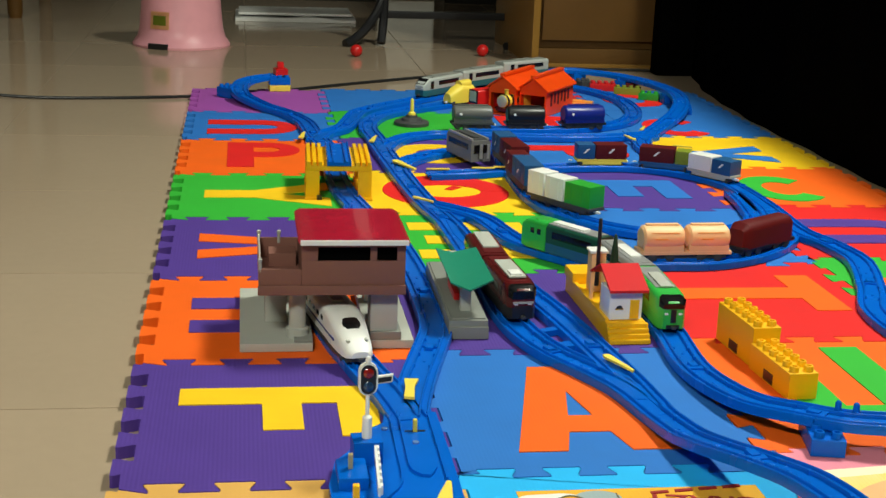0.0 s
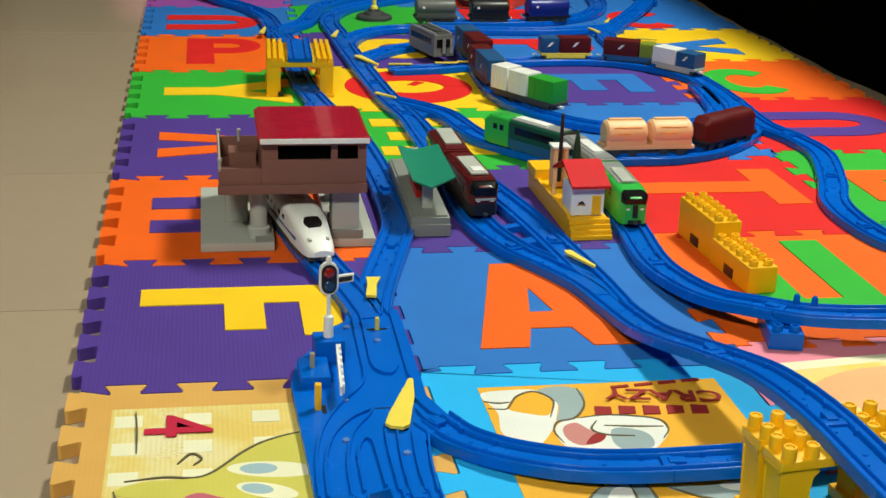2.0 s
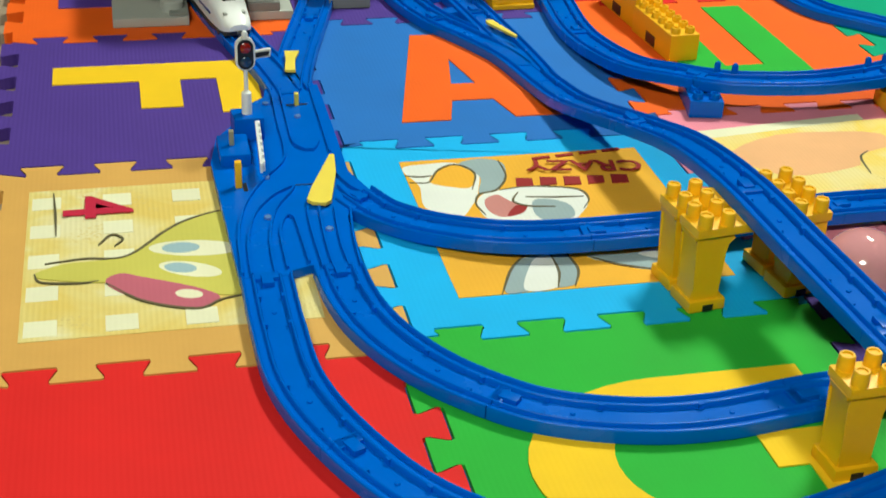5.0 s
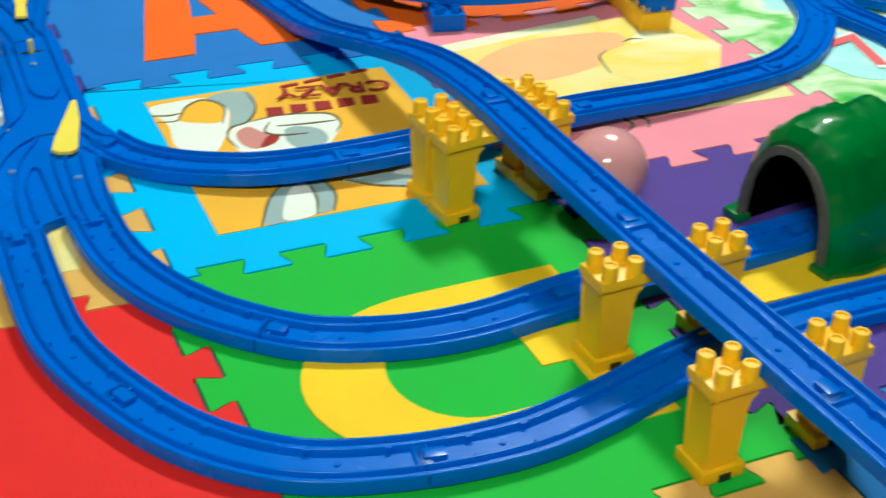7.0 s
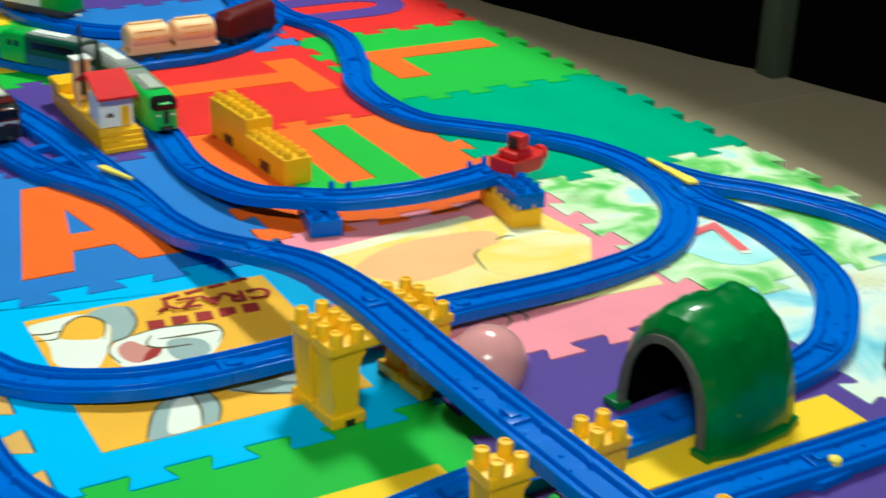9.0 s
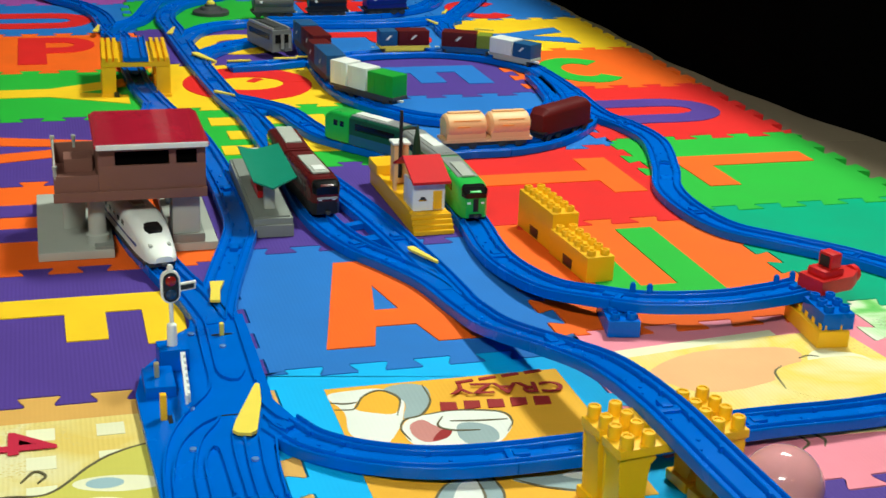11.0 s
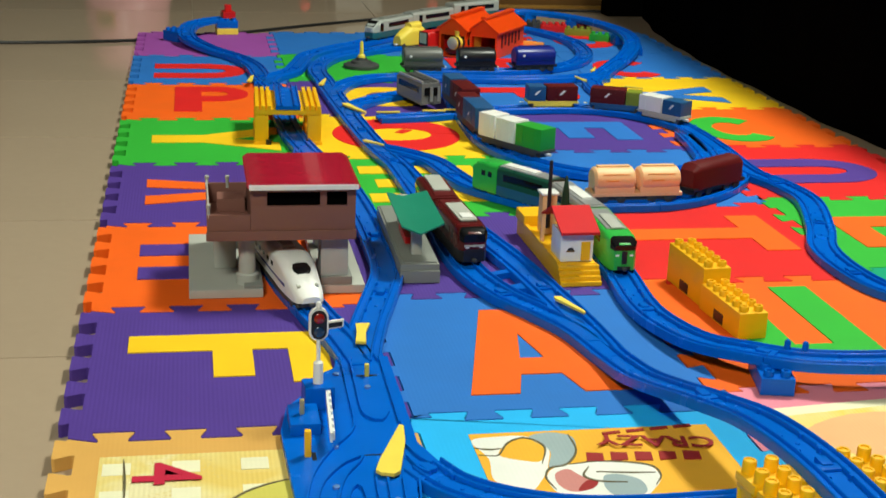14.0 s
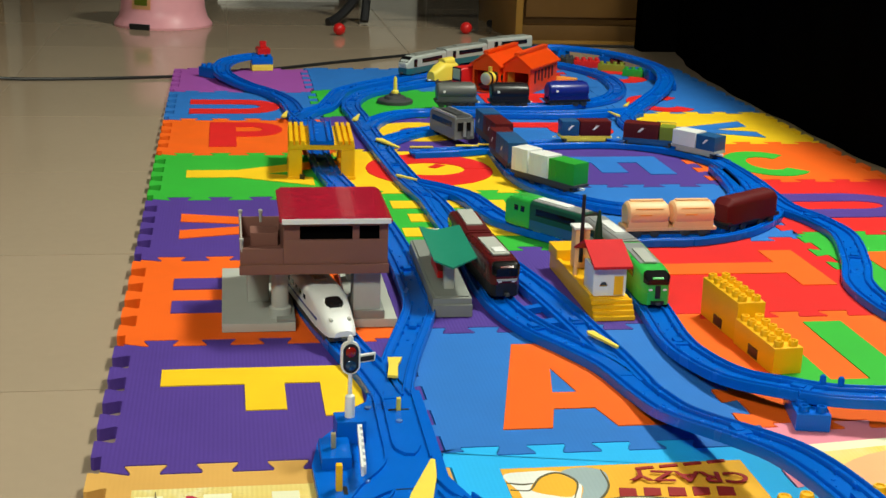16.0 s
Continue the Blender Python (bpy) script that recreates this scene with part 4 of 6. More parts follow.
# yellow viaduct piers: a studded beam on two waisted legs with wide feet
def build_pier(x, y, turn, h=0.0665):
    pr = thing("viaduct_pier", pose(x, y, G, 0, 0, turn), "yellow plastic viaduct pier with studded top holding blue track", "toy pier", "viaduct piers")
    part("beam", box(-0.054, 0.054, -0.0135, 0.0135, h - 0.007, h, 0.0012), YELLOW, pr)
    for sx in (-1, 1):
        side = [(0.0542, h - 0.0068), (0.0535, h - 0.01), (0.0512, h - 0.0135), (0.0505, 0.016), (0.0515, 0.0078), (0.0285, 0.0078), (0.0297, 0.016), (0.0297, h - 0.022), (0.028, h - 0.014), (0.023, h - 0.009), (0.014, h - 0.0068)]
        bm = prism([(sx * x, z) for x, z in side], -0.0115, 0.0115)
        bmesh.ops.bevel(bm, geom=[e for e in bm.edges if abs(e.verts[0].co.z - e.verts[1].co.z) < 1e-6], offset=0.0014, segments=2, affect="EDGES")
        part("leg", bm, YELLOW, pr, "", Matrix.Rotation(radians(90), 4, "X"))
        part("foot", box(*sorted((sx * 0.0245, sx * 0.0535)), -0.0142, 0.0142, 0, 0.009, 0.002), YELLOW, pr)
        part("foot_notch", box(sx * 0.0385 - 0.004, sx * 0.0385 + 0.004, -0.0148, -0.014, 0.0005, 0.0055), BLACKP, pr)
        for kx in (0.029, 0.0465):
            for ky in (-0.0085, 0.0085):
                bm = bmesh.new()
                lathe([(0.0053, h - 0.0005), (0.005, h + 0.009), (0.0046, h + 0.0096), (0.0034, h + 0.0096), (0.003, h + 0.0084), (0, h + 0.0084)], 12, bm, Matrix.Translation((sx * kx, ky, 0)))
                part("stud", bm, YELLOW, pr)
    return pr


first_pier = build_pier(0.557, -0.277, 7)
for x, y, turn in ((0.554, -0.245, 7), (0.574, -0.475, 2), (0.58, -0.588, 2), (0.594, -0.85, 2)):
    copy_thing(first_pier, pose(x, y, G, 0, 0, turn))


def brick_block(name, x, y, z, nx, ny, h, mat, turn, label, holes=False, category="toy brick", group=""):
    """A moulded building block with hollow studs."""
    b = thing(name, pose(x, y, z, 0, 0, turn), label, category, group)
    u = 0.0158
    part("body", box(-nx * u / 2, nx * u / 2, -ny * u / 2, ny * u / 2, 0, h, 0.0012), mat, b)
    for i in range(nx):
        for j in range(ny):
            bm = bmesh.new()
            lathe([(0.005, h - 0.0005), (0.0049, h + 0.0052), (0.0046, h + 0.0057), (0.003, h + 0.0057), (0.003, h + 0.002), (0, h + 0.002)], 12, bm,
                  Matrix.Translation(((i - (nx - 1) / 2) * u, (j - (ny - 1) / 2) * u, 0)))
            part("stud", bm, mat, b)
    if holes:
        part("arch_hole", box(-nx * u / 2 - 0.0006, -nx * u / 2 + 0.001, -0.011, 0.011, 0.002, 0.013, 0.0002), BLACKP, b)
    return b


# blue piers and buffer on the climbing branch
brick_block("blue_pier", 0.657, 0.058, G, 2, 4, 0.0165, RAIL, -12, "blue studded block holding up the climbing track")
brick_block("yellow_brick", 0.843, 0.005, G, 2, 5, 0.0165, YELLOW, -6, "yellow toy brick under the raised track end")
brick_block("blue_brick", 0.846, -0.008, G + 0.0168, 2, 3, 0.0165, RAIL, -6, "blue toy brick on a yellow brick")


def build_buffer():
    b = thing("track_buffer", pose(0.872, 0.036, 0.0342, 0, 0, 16), "red plastic buffer stop at the raised track end", "toy buffer")
    part("buffer_body", prism([(-0.028, -0.016), (0.012, -0.018), (0.03, -0.008), (0.03, 0.008), (0.012, 0.018), (-0.028, 0.016)], 0, 0.014), REDP, b)
    bm = bmesh.new()
    add_box(bm, -0.022, 0.006, -0.012, 0.012, 0.013, 0.022, 0.004)
    part("buffer_hood", bm, REDP, b)
    part("buffer_tower", box(-0.011, 0.003, -0.009, 0.009, 0.02, 0.037, 0.003), REDP, b)
    part("buffer_panel", box(-0.0118, -0.0108, -0.006, 0.006, 0.023, 0.034), BLACKP, b)
    part("bumper", lathe([(0.009, 0), (0.009, 0.006), (0.006, 0.009), (0, 0.01)], 16), REDP, b, "", pose(0.028, 0, 0.008, 0, 90, 0))


build_buffer()
for x, y, z in ((0.676, 0.071, 0.03), (0.69, 0.062, 0.031), (0.822, 0.052, 0.035), (0.843, 0.058, 0.035)):
    part("joint_peg", lathe([(0.0032, -0.004), (0.003, 0.006), (0.0018, 0.008), (0, 0.0083)], 10), RAIL, track, "", pose(x, y, z))

# ---- rolling stock ----
RZ = G + 0.0066        # where wheels stand in the groove


def section(hw, zb, zt, rc):
    out = [(-hw, zb), (hw, zb)]
    for k in range(6):
        a = radians(90 * k / 5)
        out.append((hw - rc + rc * math.cos(a), zt - rc + rc * math.sin(a)))
    for k in range(6):
        a = radians(90 + 90 * k / 5)
        out.append((-hw + rc + rc * math.cos(a), zt - rc + rc * math.sin(a)))
    return out


def loft(rings, bm=None):
    """A hull from cross sections (x, half width, bottom, top, corner)."""
    bm = bm or bmesh.new()
    loops = [[bm.verts.new((x, y, z)) for y, z in section(hw, zb, zt, min(rc, hw * 0.98, (zt - zb) * 0.98))] for x, hw, zb, zt, rc in rings]
    n = len(loops[0])
    for a, b in zip(loops, loops[1:]):
        for k in range(n):
            bm.faces.new((a[k], a[(k + 1) % n], b[(k + 1) % n], b[k]))
    bm.faces.new(loops[0][::-1])
    bm.faces.new(loops[-1])
    return bm


def running_gear(ob, L, hw=0.0165, mat=None, link=None):
    part("underframe", box(-L / 2 + 0.006, L / 2 - 0.006, -hw * 0.72, hw * 0.72, 0.004, 0.014, 0.001), DARK, ob)
    for sx in (-1, 1):
        for dx in (0.17, 0.36):
            for sy in (-1, 1):
                bm = lathe([(0.0065, -0.002), (0.0065, 0.001), (0.0055, 0.0016), (0.002, 0.0018), (0, 0.0018)], 16)
                part("wheel", bm, mat or DARK, ob, "", pose(sx * dx * L, sy * 0.0128, 0.0065, -90 * sy, 0, 0))
    bm = bmesh.new()
    add_box(bm, L / 2 - 0.006, L / 2 + 0.006, -0.0025, 0.0025, 0.008, 0.012, 0.001)
    part("coupler", bm, link or WHITE, ob)


def windows(ob, spans, z0, z1, hw, mat=None):
    for a, b in spans:
        for s in (-1, 1):
            part("window", box(a, b, s * hw - 0.0004, s * hw + 0.0004, z0, z1, 0.0003), mat or GLASS_D, ob)


def coach(name, x, y, turn, L, body, skirt, roof, label, spans, nose=False, tail=False, hw=0.0172, H=0.052, z=0.0, group="", wheel=None, tilt=0.0, front=None, cut=(0.93, 0.66, 0.4), panel=(0.42, 0.028), face=None):
    """A toy railway coach; its front points along local x."""
    ob = thing(name, pose(x, y, RZ + z, 0, tilt, turn), label, "toy train", group)
    ob.scale = (1, 0.96, 0.84)
    zs = 0.022
    h = L / 2

    def hull(zb, zt, rc, cut):
        rings = [(-h, hw, zb, zt, rc)] if not tail else [(-h, hw * 0.7, zb, zb + (zt - zb) * 0.62, rc), (-h + 0.01, hw * 0.93, zb, zb + (zt - zb) * 0.85, rc), (-h + 0.026, hw, zb, zt, rc)]
        rings += [(h, hw, zb, zt, rc)] if not nose else [(h - 0.034, hw, zb, zt, rc), (h - 0.018, hw * 0.97, zb, zb + (zt - zb) * cut[0], rc), (h - 0.006, hw * 0.86, zb, zb + (zt - zb) * cut[1], rc), (h, hw * 0.66, zb + 0.001, zb + (zt - zb) * cut[2], rc)]
        return loft(rings)
    part("body_shell", hull(zs, H, 0.007, cut), body, ob)
    part("skirt", hull(0.006, zs + 0.0004, 0.001, (1, 1, 1)), skirt, ob)
    part("roof_panel", loft([(-h + (0.03 if tail else 0.006), hw * 0.7, H - 0.001, H + 0.0012, 0.001), (h - (0.036 if nose else 0.006), hw * 0.7, H - 0.001, H + 0.0012, 0.001)]), roof, ob)
    part("roof_unit", box(-panel[1], panel[1], -hw * panel[0], hw * panel[0], H + 0.001, H + 0.0036, 0.001), front or PALEGREY, ob)
    windows(ob, spans, 0.031, 0.0425, hw)
    running_gear(ob, L, hw, wheel, DARK)
    if nose:
        bm = bmesh.new()
        tip, top = Vector((h - 0.0045, 0, 0.038)), Vector((h - 0.019, 0, 0.0508))
        w1, w2 = hw * 0.66, hw * 0.74
        vs = [bm.verts.new(p) for p in ((tip.x + 0.0018, -w1, tip.z), (tip.x + 0.0018, w1, tip.z), (top.x + 0.0012, w2, top.z + 0.0008), (top.x + 0.0012, -w2, top.z + 0.0008))]
        lo = [bm.verts.new(v.co + Vector((-0.004, 0, -0.003))) for v in vs]
        bm.faces.new(vs)
        bm.faces.new(lo[::-1])
        for k in range(4):
            bm.faces.new((vs[k], lo[k], lo[(k + 1) % 4], vs[(k + 1) % 4]))
        if cut[2] > 0.6:
            bm = loft([(h - 0.0185, hw * 0.8, 0.0375, H * 0.985, 0.005), (h - 0.006, hw * 0.89, 0.0365, 0.022 + (H - 0.022) * cut[1] + 0.0006, 0.005), (h + 0.0006, hw * 0.69, 0.035, 0.022 + (H - 0.022) * cut[2] - 0.001, 0.004)])
        part("windscreen", bm, GLASS_D, ob, "black curved windscreen")
        if face:
            part("front_face", box(h - 0.004, h + 0.0002, -hw * 0.6, hw * 0.6, 0.008, 0.0262, 0.002), face, ob)
        for s in (-1, 1):
            part("headlight", box(h - 0.004, h + 0.0004, s * 0.0085 - 0.0022, s * 0.0085 + 0.0022, 0.0265, 0.0295, 0.0006), WHITE, ob)
    else:
        part("end_door", box(h - 0.0004, h + 0.0004, -0.006, 0.006, 0.012, 0.042), DARK, ob)
    return ob


def build_bullet():
    x0, y0 = 0.2275, 0.333
    ob = thing("bullet_train", pose(x0, y0, RZ, 0, 0, -79), "white long-nosed toy express train standing under the station", "toy train")
    ob.scale = (0.9, 1.12, 0.84)
    part("body_shell", loft([(-0.13, 0.017, 0.012, 0.05, 0.009), (0.0, 0.0175, 0.012, 0.05, 0.009), (0.02, 0.0172, 0.011, 0.049, 0.011), (0.036, 0.0166, 0.0105, 0.044, 0.013), (0.052, 0.0155, 0.01, 0.036, 0.012), (0.066, 0.0145, 0.01, 0.0295, 0.011), (0.077, 0.0125, 0.011, 0.024, 0.009), (0.083, 0.0085, 0.0125, 0.02, 0.0055)]), WHITE, ob)
    part("skirt", loft([(-0.13, 0.0165, 0.004, 0.0125, 0.001), (0.03, 0.0168, 0.004, 0.0125, 0.001), (0.06, 0.0145, 0.005, 0.0115, 0.001), (0.078, 0.009, 0.006, 0.0115, 0.001)]), DARK, ob)
    bm = loft([(0.031, 0.0092, 0.036, 0.0468, 0.006), (0.037, 0.0108, 0.034, 0.0445, 0.007), (0.043, 0.0102, 0.031, 0.0418, 0.007), (0.048, 0.0075, 0.03, 0.0388, 0.005)])
    part("windscreen", bm, GLASS_D, ob, "black wraparound windscreen")
    for s in (-1, 1):
        part("headlight", box(0.058, 0.068, s * 0.0085 - 0.0016, s * 0.0085 + 0.0016, 0.0268, 0.0302, 0.001), PALEGREY, ob)
        part("stripe", box(-0.13, 0.04, s * 0.0172 - 0.0004, s * 0.0172 + 0.0005, 0.021, 0.0235), NAVY, ob)
    windows(ob, [(-0.12 + 0.02 * k, -0.11 + 0.02 * k) for k in range(6)], 0.03, 0.036, 0.0172)
    part("roof_box", box(-0.06, -0.02, -0.006, 0.006, 0.0495, 0.053, 0.001), PALEGREY, ob)
    running_gear(ob, 0.16, 0.017, None, DARK)


build_bullet()
# dark red two-car train
lead = coach("railcar", 0.4335, 0.458, -86, 0.126, MAROON_D, BLACKP, MAROON, "dark red toy railcar with grey roof panels on blue track", [(-0.055, -0.02), (-0.012, 0.02), (0.026, 0.034)], nose=True, hw=0.0192, H=0.054, group="dark red railcars", cut=(0.99, 0.92, 0.78), panel=(0.56, 0.036), face=BLACKP)
coach("railcar", 0.427, 0.588, -89, 0.126, MAROON, BLACKP, MAROON, "dark red toy railcar with grey roof panels on blue track", [(-0.05, -0.012), (-0.004, 0.036)], tail=True, group="dark red railcars", panel=(0.56, 0.036), hw=0.0192, H=0.054)
part("front_band", box(0.0605, 0.0642, -0.0125, 0.0125, 0.0285, 0.0315, 0.0008), PALEGREY, lead, "pale grey band across the front")
part("roof_pod", box(0.012, 0.03, -0.007, 0.007, 0.0565, 0.0595, 0.001), WHITE, lead)
# green three-car train
lead = coach("green_railcar", 0.604, 0.416, -91, 0.124, GREENP, GREENP, SILVER, "bright green toy railcar with black windscreen on blue track", [(-0.055, -0.02), (-0.012, 0.02)], nose=True, group="green railcars", front=PALEGREY, cut=(0.98, 0.88, 0.7), face=GREENP, hw=0.0182)
part("gangway_door", box(0.0605, 0.0634, -0.0032, 0.0032, 0.016, 0.034, 0.0006), BLACKP, lead, "black end door")
part("bumper", box(0.0605, 0.0636, -0.008, 0.008, 0.0075, 0.0125, 0.0008), BLACKP, lead)
coach("silver_railcar", 0.6, 0.542, -84, 0.118, SILVER, DARK, SILVER, "silver grey middle railcar with white roof units", [(-0.04, 0.04)], group="green railcars", front=WHITE)
coach("green_railcar", 0.556, 0.662, -56, 0.122, DGREEN, SKIRT, SILVER, "dark green and silver toy railcar with yellow wheels", [(-0.02, 0.05)], group="green railcars", wheel=YELLOW_L, front=WHITE)


def end_cap(x, y, turn):
    ob = thing("cab_shell", pose(x, y, RZ, 0, 0, turn), "bright green cab end of a toy railcar", "toy train")
    ob.scale = (1, 0.97, 0.84)
    part("shell", loft([(-0.024, 0.0165, 0.008, 0.046, 0.007), (-0.012, 0.0182, 0.007, 0.054, 0.008), (0.022, 0.0182, 0.007, 0.0545, 0.008)]), GREENP, ob)
    part("windscreen", box(-0.0225, -0.0165, -0.011, 0.011, 0.036, 0.0485, 0.001), GLASS_D, ob)
    for s in (-1, 1):
        for k in range(2):
            part("window", box(-0.006 + 0.012 * k, 0.001 + 0.012 * k, s * 0.0182 - 0.0004, s * 0.0182 + 0.0004, 0.032, 0.041), GLASS_D, ob)


end_cap(0.5265, 0.706, -56)


def express(x, y, z, turn, nose, spans):
    ob = coach("express_coach", x, y, turn, 0.152, SILVERW, TEAL_S, GREY, "silver-white toy express coach with teal skirt, grey roof and black windows", spans, nose=nose, z=z, group="express train coaches", front=GREY)
    for s in (-1, 1):
        part("door", box(0.042, 0.054, s * 0.0172 - 0.0005, s * 0.0172 + 0.0006, 0.024, 0.044, 0.0003), GLASS_D, ob)


express(0.562, 2.01, 0.001, -132, True, [(-0.058, 0.022)])
express(0.672, 2.122, 0.004, -138, False, [(-0.058, 0.03)])
express(0.795, 2.218, 0.012, -146, False, [(-0.058, 0.03)])


def wagon(x, y, turn, L, base, boxes, label, z=0.0, gap=0.001, hc=0.03, tilt=0):
    """A flat goods wagon with containers: (material, share of length, height factor)."""
    ob = thing("container_wagon", pose(x, y, RZ + z, tilt, 0, turn), label, "toy wagon", "goods wagons")
    ob.scale = (1, 0.97, 0.86)
    part("deck", box(-L / 2, L / 2, -0.0165, 0.0165, 0.012, 0.0175, 0.001), base, ob)
    for s in (-1, 1):
        part("side_frame", box(-L / 2 + 0.01, L / 2 - 0.01, s * 0.0155 - 0.0012, s * 0.0155 + 0.0012, 0.006, 0.0125, 0.001), base, ob)
    a = -L / 2
    for mat, share, k in boxes:
        b = a + L * share
        bm = box(a + gap, b - gap, -0.0165, 0.0165, 0.0174, 0.0174 + hc * k, 0.0012)
        c = part("container", bm, mat, ob)
        for s in (-1, 1):
            for q in (0.3, 0.7):
                xm = a + (b - a) * q
                part("door_bar", box(xm - 0.0006, xm + 0.0006, s * 0.0166 - 0.0003, s * 0.0166 + 0.0006, 0.02, 0.014 + hc * k), mat, c)
            if mat in (BLUE, MAROON):
                xm = (a + b) / 2
                part("marking", prism([(xm - 0.006, 0), (xm - 0.002, 0), (xm + 0.006, 0.009), (xm + 0.001, 0.009)], -0.0003, 0.0004), WHITE, c, "white slanted marking", pose(0, s * 0.0168, 0.03, 90, 0, 0))
        a = b
    running_gear(ob, L)
    bm = lathe([(0.0035, -0.0008), (0.0045, 0), (0.0035, 0.0008), (0.0022, 0), (0.0035, -0.0008)], 14)
    part("hook_ring", bm, WHITE, ob, "", pose(-L / 2 - 0.008, 0, 0.012))
    return ob


wagon(0.612, 0.942, -58, 0.138, DARK, [(WHITE, 0.28, 1.1), (WHITE, 0.31, 1.05), (GREENC, 0.41, 1.0)], "goods wagon with white and green containers on blue track", gap=0.0018, hc=0.038)
wagon(0.579, 1.1, -88, 0.14, DARK, [(MAROON, 0.35, 0.95), (BLUE, 0.65, 1.0)], "goods wagon with blue and dark red containers", hc=0.038)
wagon(0.586, 1.262, -86, 0.14, DARK, [(BLUE, 0.4, 1.0), (MAROON, 0.6, 0.95)], "goods wagon with dark red and blue containers", hc=0.038)
wagon(0.748, 1.257, 0, 0.09, YELLOW_L, [(BLUE, 0.36, 1.0), (MAROON, 0.64, 1.0)], "yellow goods wagon with blue and maroon containers")
wagon(0.858, 1.228, -24, 0.09, BLUE, [(MAROON, 0.7, 1.0), (OLIVE, 0.3, 0.9)], "blue goods wagon with maroon and olive containers")
wagon(0.922, 1.152, -55, 0.09, PALEGREY, [(WHITE, 0.55, 1.0), (BLUE, 0.45, 0.95)], "grey goods wagon with white and blue containers")


def tank_wagon(x, y, turn, L, mat, base, label, barrels=1, r=0.019, angular=False):
    ob = thing("tank_wagon", pose(x, y, RZ, 0, 0, turn), label, "toy wagon", "goods wagons")
    ob.scale = (1, 0.97, 0.86)
    part("deck", box(-L / 2, L / 2, -0.0165, 0.0165, 0.011, 0.0165, 0.001), base, ob)
    for k in range(barrels):
        w = L / barrels
        xm = -L / 2 + w * (k + 0.5)
        if angular:
            part("hopper", loft([(xm - w / 2 + 0.002, 0.012, 0.016, 0.044, 0.004), (xm - w / 2 + 0.012, 0.0175, 0.014, 0.054, 0.012), (xm + w / 2 - 0.012, 0.0175, 0.014, 0.054, 0.012), (xm + w / 2 - 0.002, 0.012, 0.016, 0.044, 0.004)]), mat, ob)
        else:
            bm = lathe([(0.0, -w / 2 + 0.003), (r * 0.75, -w / 2 + 0.003), (r * 0.96, -w / 2 + 0.006), (r, -w / 2 + 0.01), (r, w / 2 - 0.01), (r * 0.96, w / 2 - 0.006), (r * 0.75, w / 2 - 0.003), (0, w / 2 - 0.003)], 24)
            part("barrel", bm, mat, ob, "", Matrix.Translation((xm, 0, 0.0165 + r)) @ Matrix.Rotation(radians(90), 4, "Y"))
            for s in (-1, 1):
                part("saddle", box(xm - w / 2 + 0.004, xm + w / 2 - 0.004, s * 0.0125 - 0.0035, s * 0.0125 + 0.0035, 0.016, 0.026, 0.001), mat, ob)
            if barrels > 1:
                for s in (-1, 1):
                    part("print_bar", box(xm - w * 0.3, xm + w * 0.3, s * r * 0.86 - 0.0004, s * r * 0.86 + 0.0004, 0.0165 + r * 1.52, 0.0165 + r * 1.58), PEACH, ob)
                    part("print_bar", box(xm - w * 0.22, xm + w * 0.05, s * r - 0.0005, s * r + 0.0004, 0.0165 + r * 1.02, 0.0165 + r * 1.12), PEACH, ob)
            part("top_walk", box(xm - w * 0.36, xm + w * 0.36, -0.004, 0.004, 0.0155 + 2 * r, 0.0185 + 2 * r, 0.0008), mat, ob)
            for s in (-1, 1):
                part("filler_ring", lathe([(0.003, 0), (0.003, 0.0008), (0.0018, 0.001), (0, 0.001)], 12), WHITE if not barrels - 1 else mat, ob, "", pose(xm - w * 0.3, s * (r - 0.0004), 0.018 + r, -90 * s, 0, 0))
    running_gear(ob, L)
    return ob


tank_wagon(0.712, 0.662, 2, 0.128, CREAM, CREAM, "goods wagon with two cream-coloured tank barrels", 2, 0.0195)
tank_wagon(0.838, 0.705, 33, 0.118, MAROON, BLACKP, "dark maroon hopper wagon on the oval track", 1, angular=True)
tank_wagon(0.574, 1.602, 0, 0.085, SLATE, DARK, "grey tank wagon on far blue track", 1, 0.019)
tank_wagon(0.682, 1.604, 0, 0.082, BLACKP, BLACKP, "black tank wagon on far blue track", 1, 0.0185)
tank_wagon(0.802, 1.614, 8, 0.092, NAVY, BLACKP, "dark blue tank wagon on far blue track", 1, 0.02)


def build_silver_car():
    ob = coach("silver_tram", 0.52, 1.312, -74, 0.105, TRAM_GREY, TRAM_GREY, DARK, "silver toy tram car standing beside the curved track", [], hw=0.0195, H=0.05, front=DARK, panel=(0.3, 0.03))
    for s in (-1, 1):
        part("roof_edge", box(-0.048, 0.048, s * 0.0158 - 0.0022, s * 0.0158 + 0.0022, 0.0495, 0.054, 0.001), SILVER, ob)
        part("side_window", box(-0.044, 0.04, s * 0.0195 - 0.0004, s * 0.0195 + 0.0004, 0.029, 0.041), GLASS_D, ob)
    part("front_glass", box(0.052, 0.0533, -0.014, 0.014, 0.024, 0.041), GLASS_D, ob)
    part("front_pillar", box(0.053, 0.0541, -0.003, 0.003, 0.012, 0.042), SILVER, ob)
    part("front_pillar", box(0.053, 0.0541, 0.012, 0.0165, 0.012, 0.042), SILVER, ob)


build_silver_car()

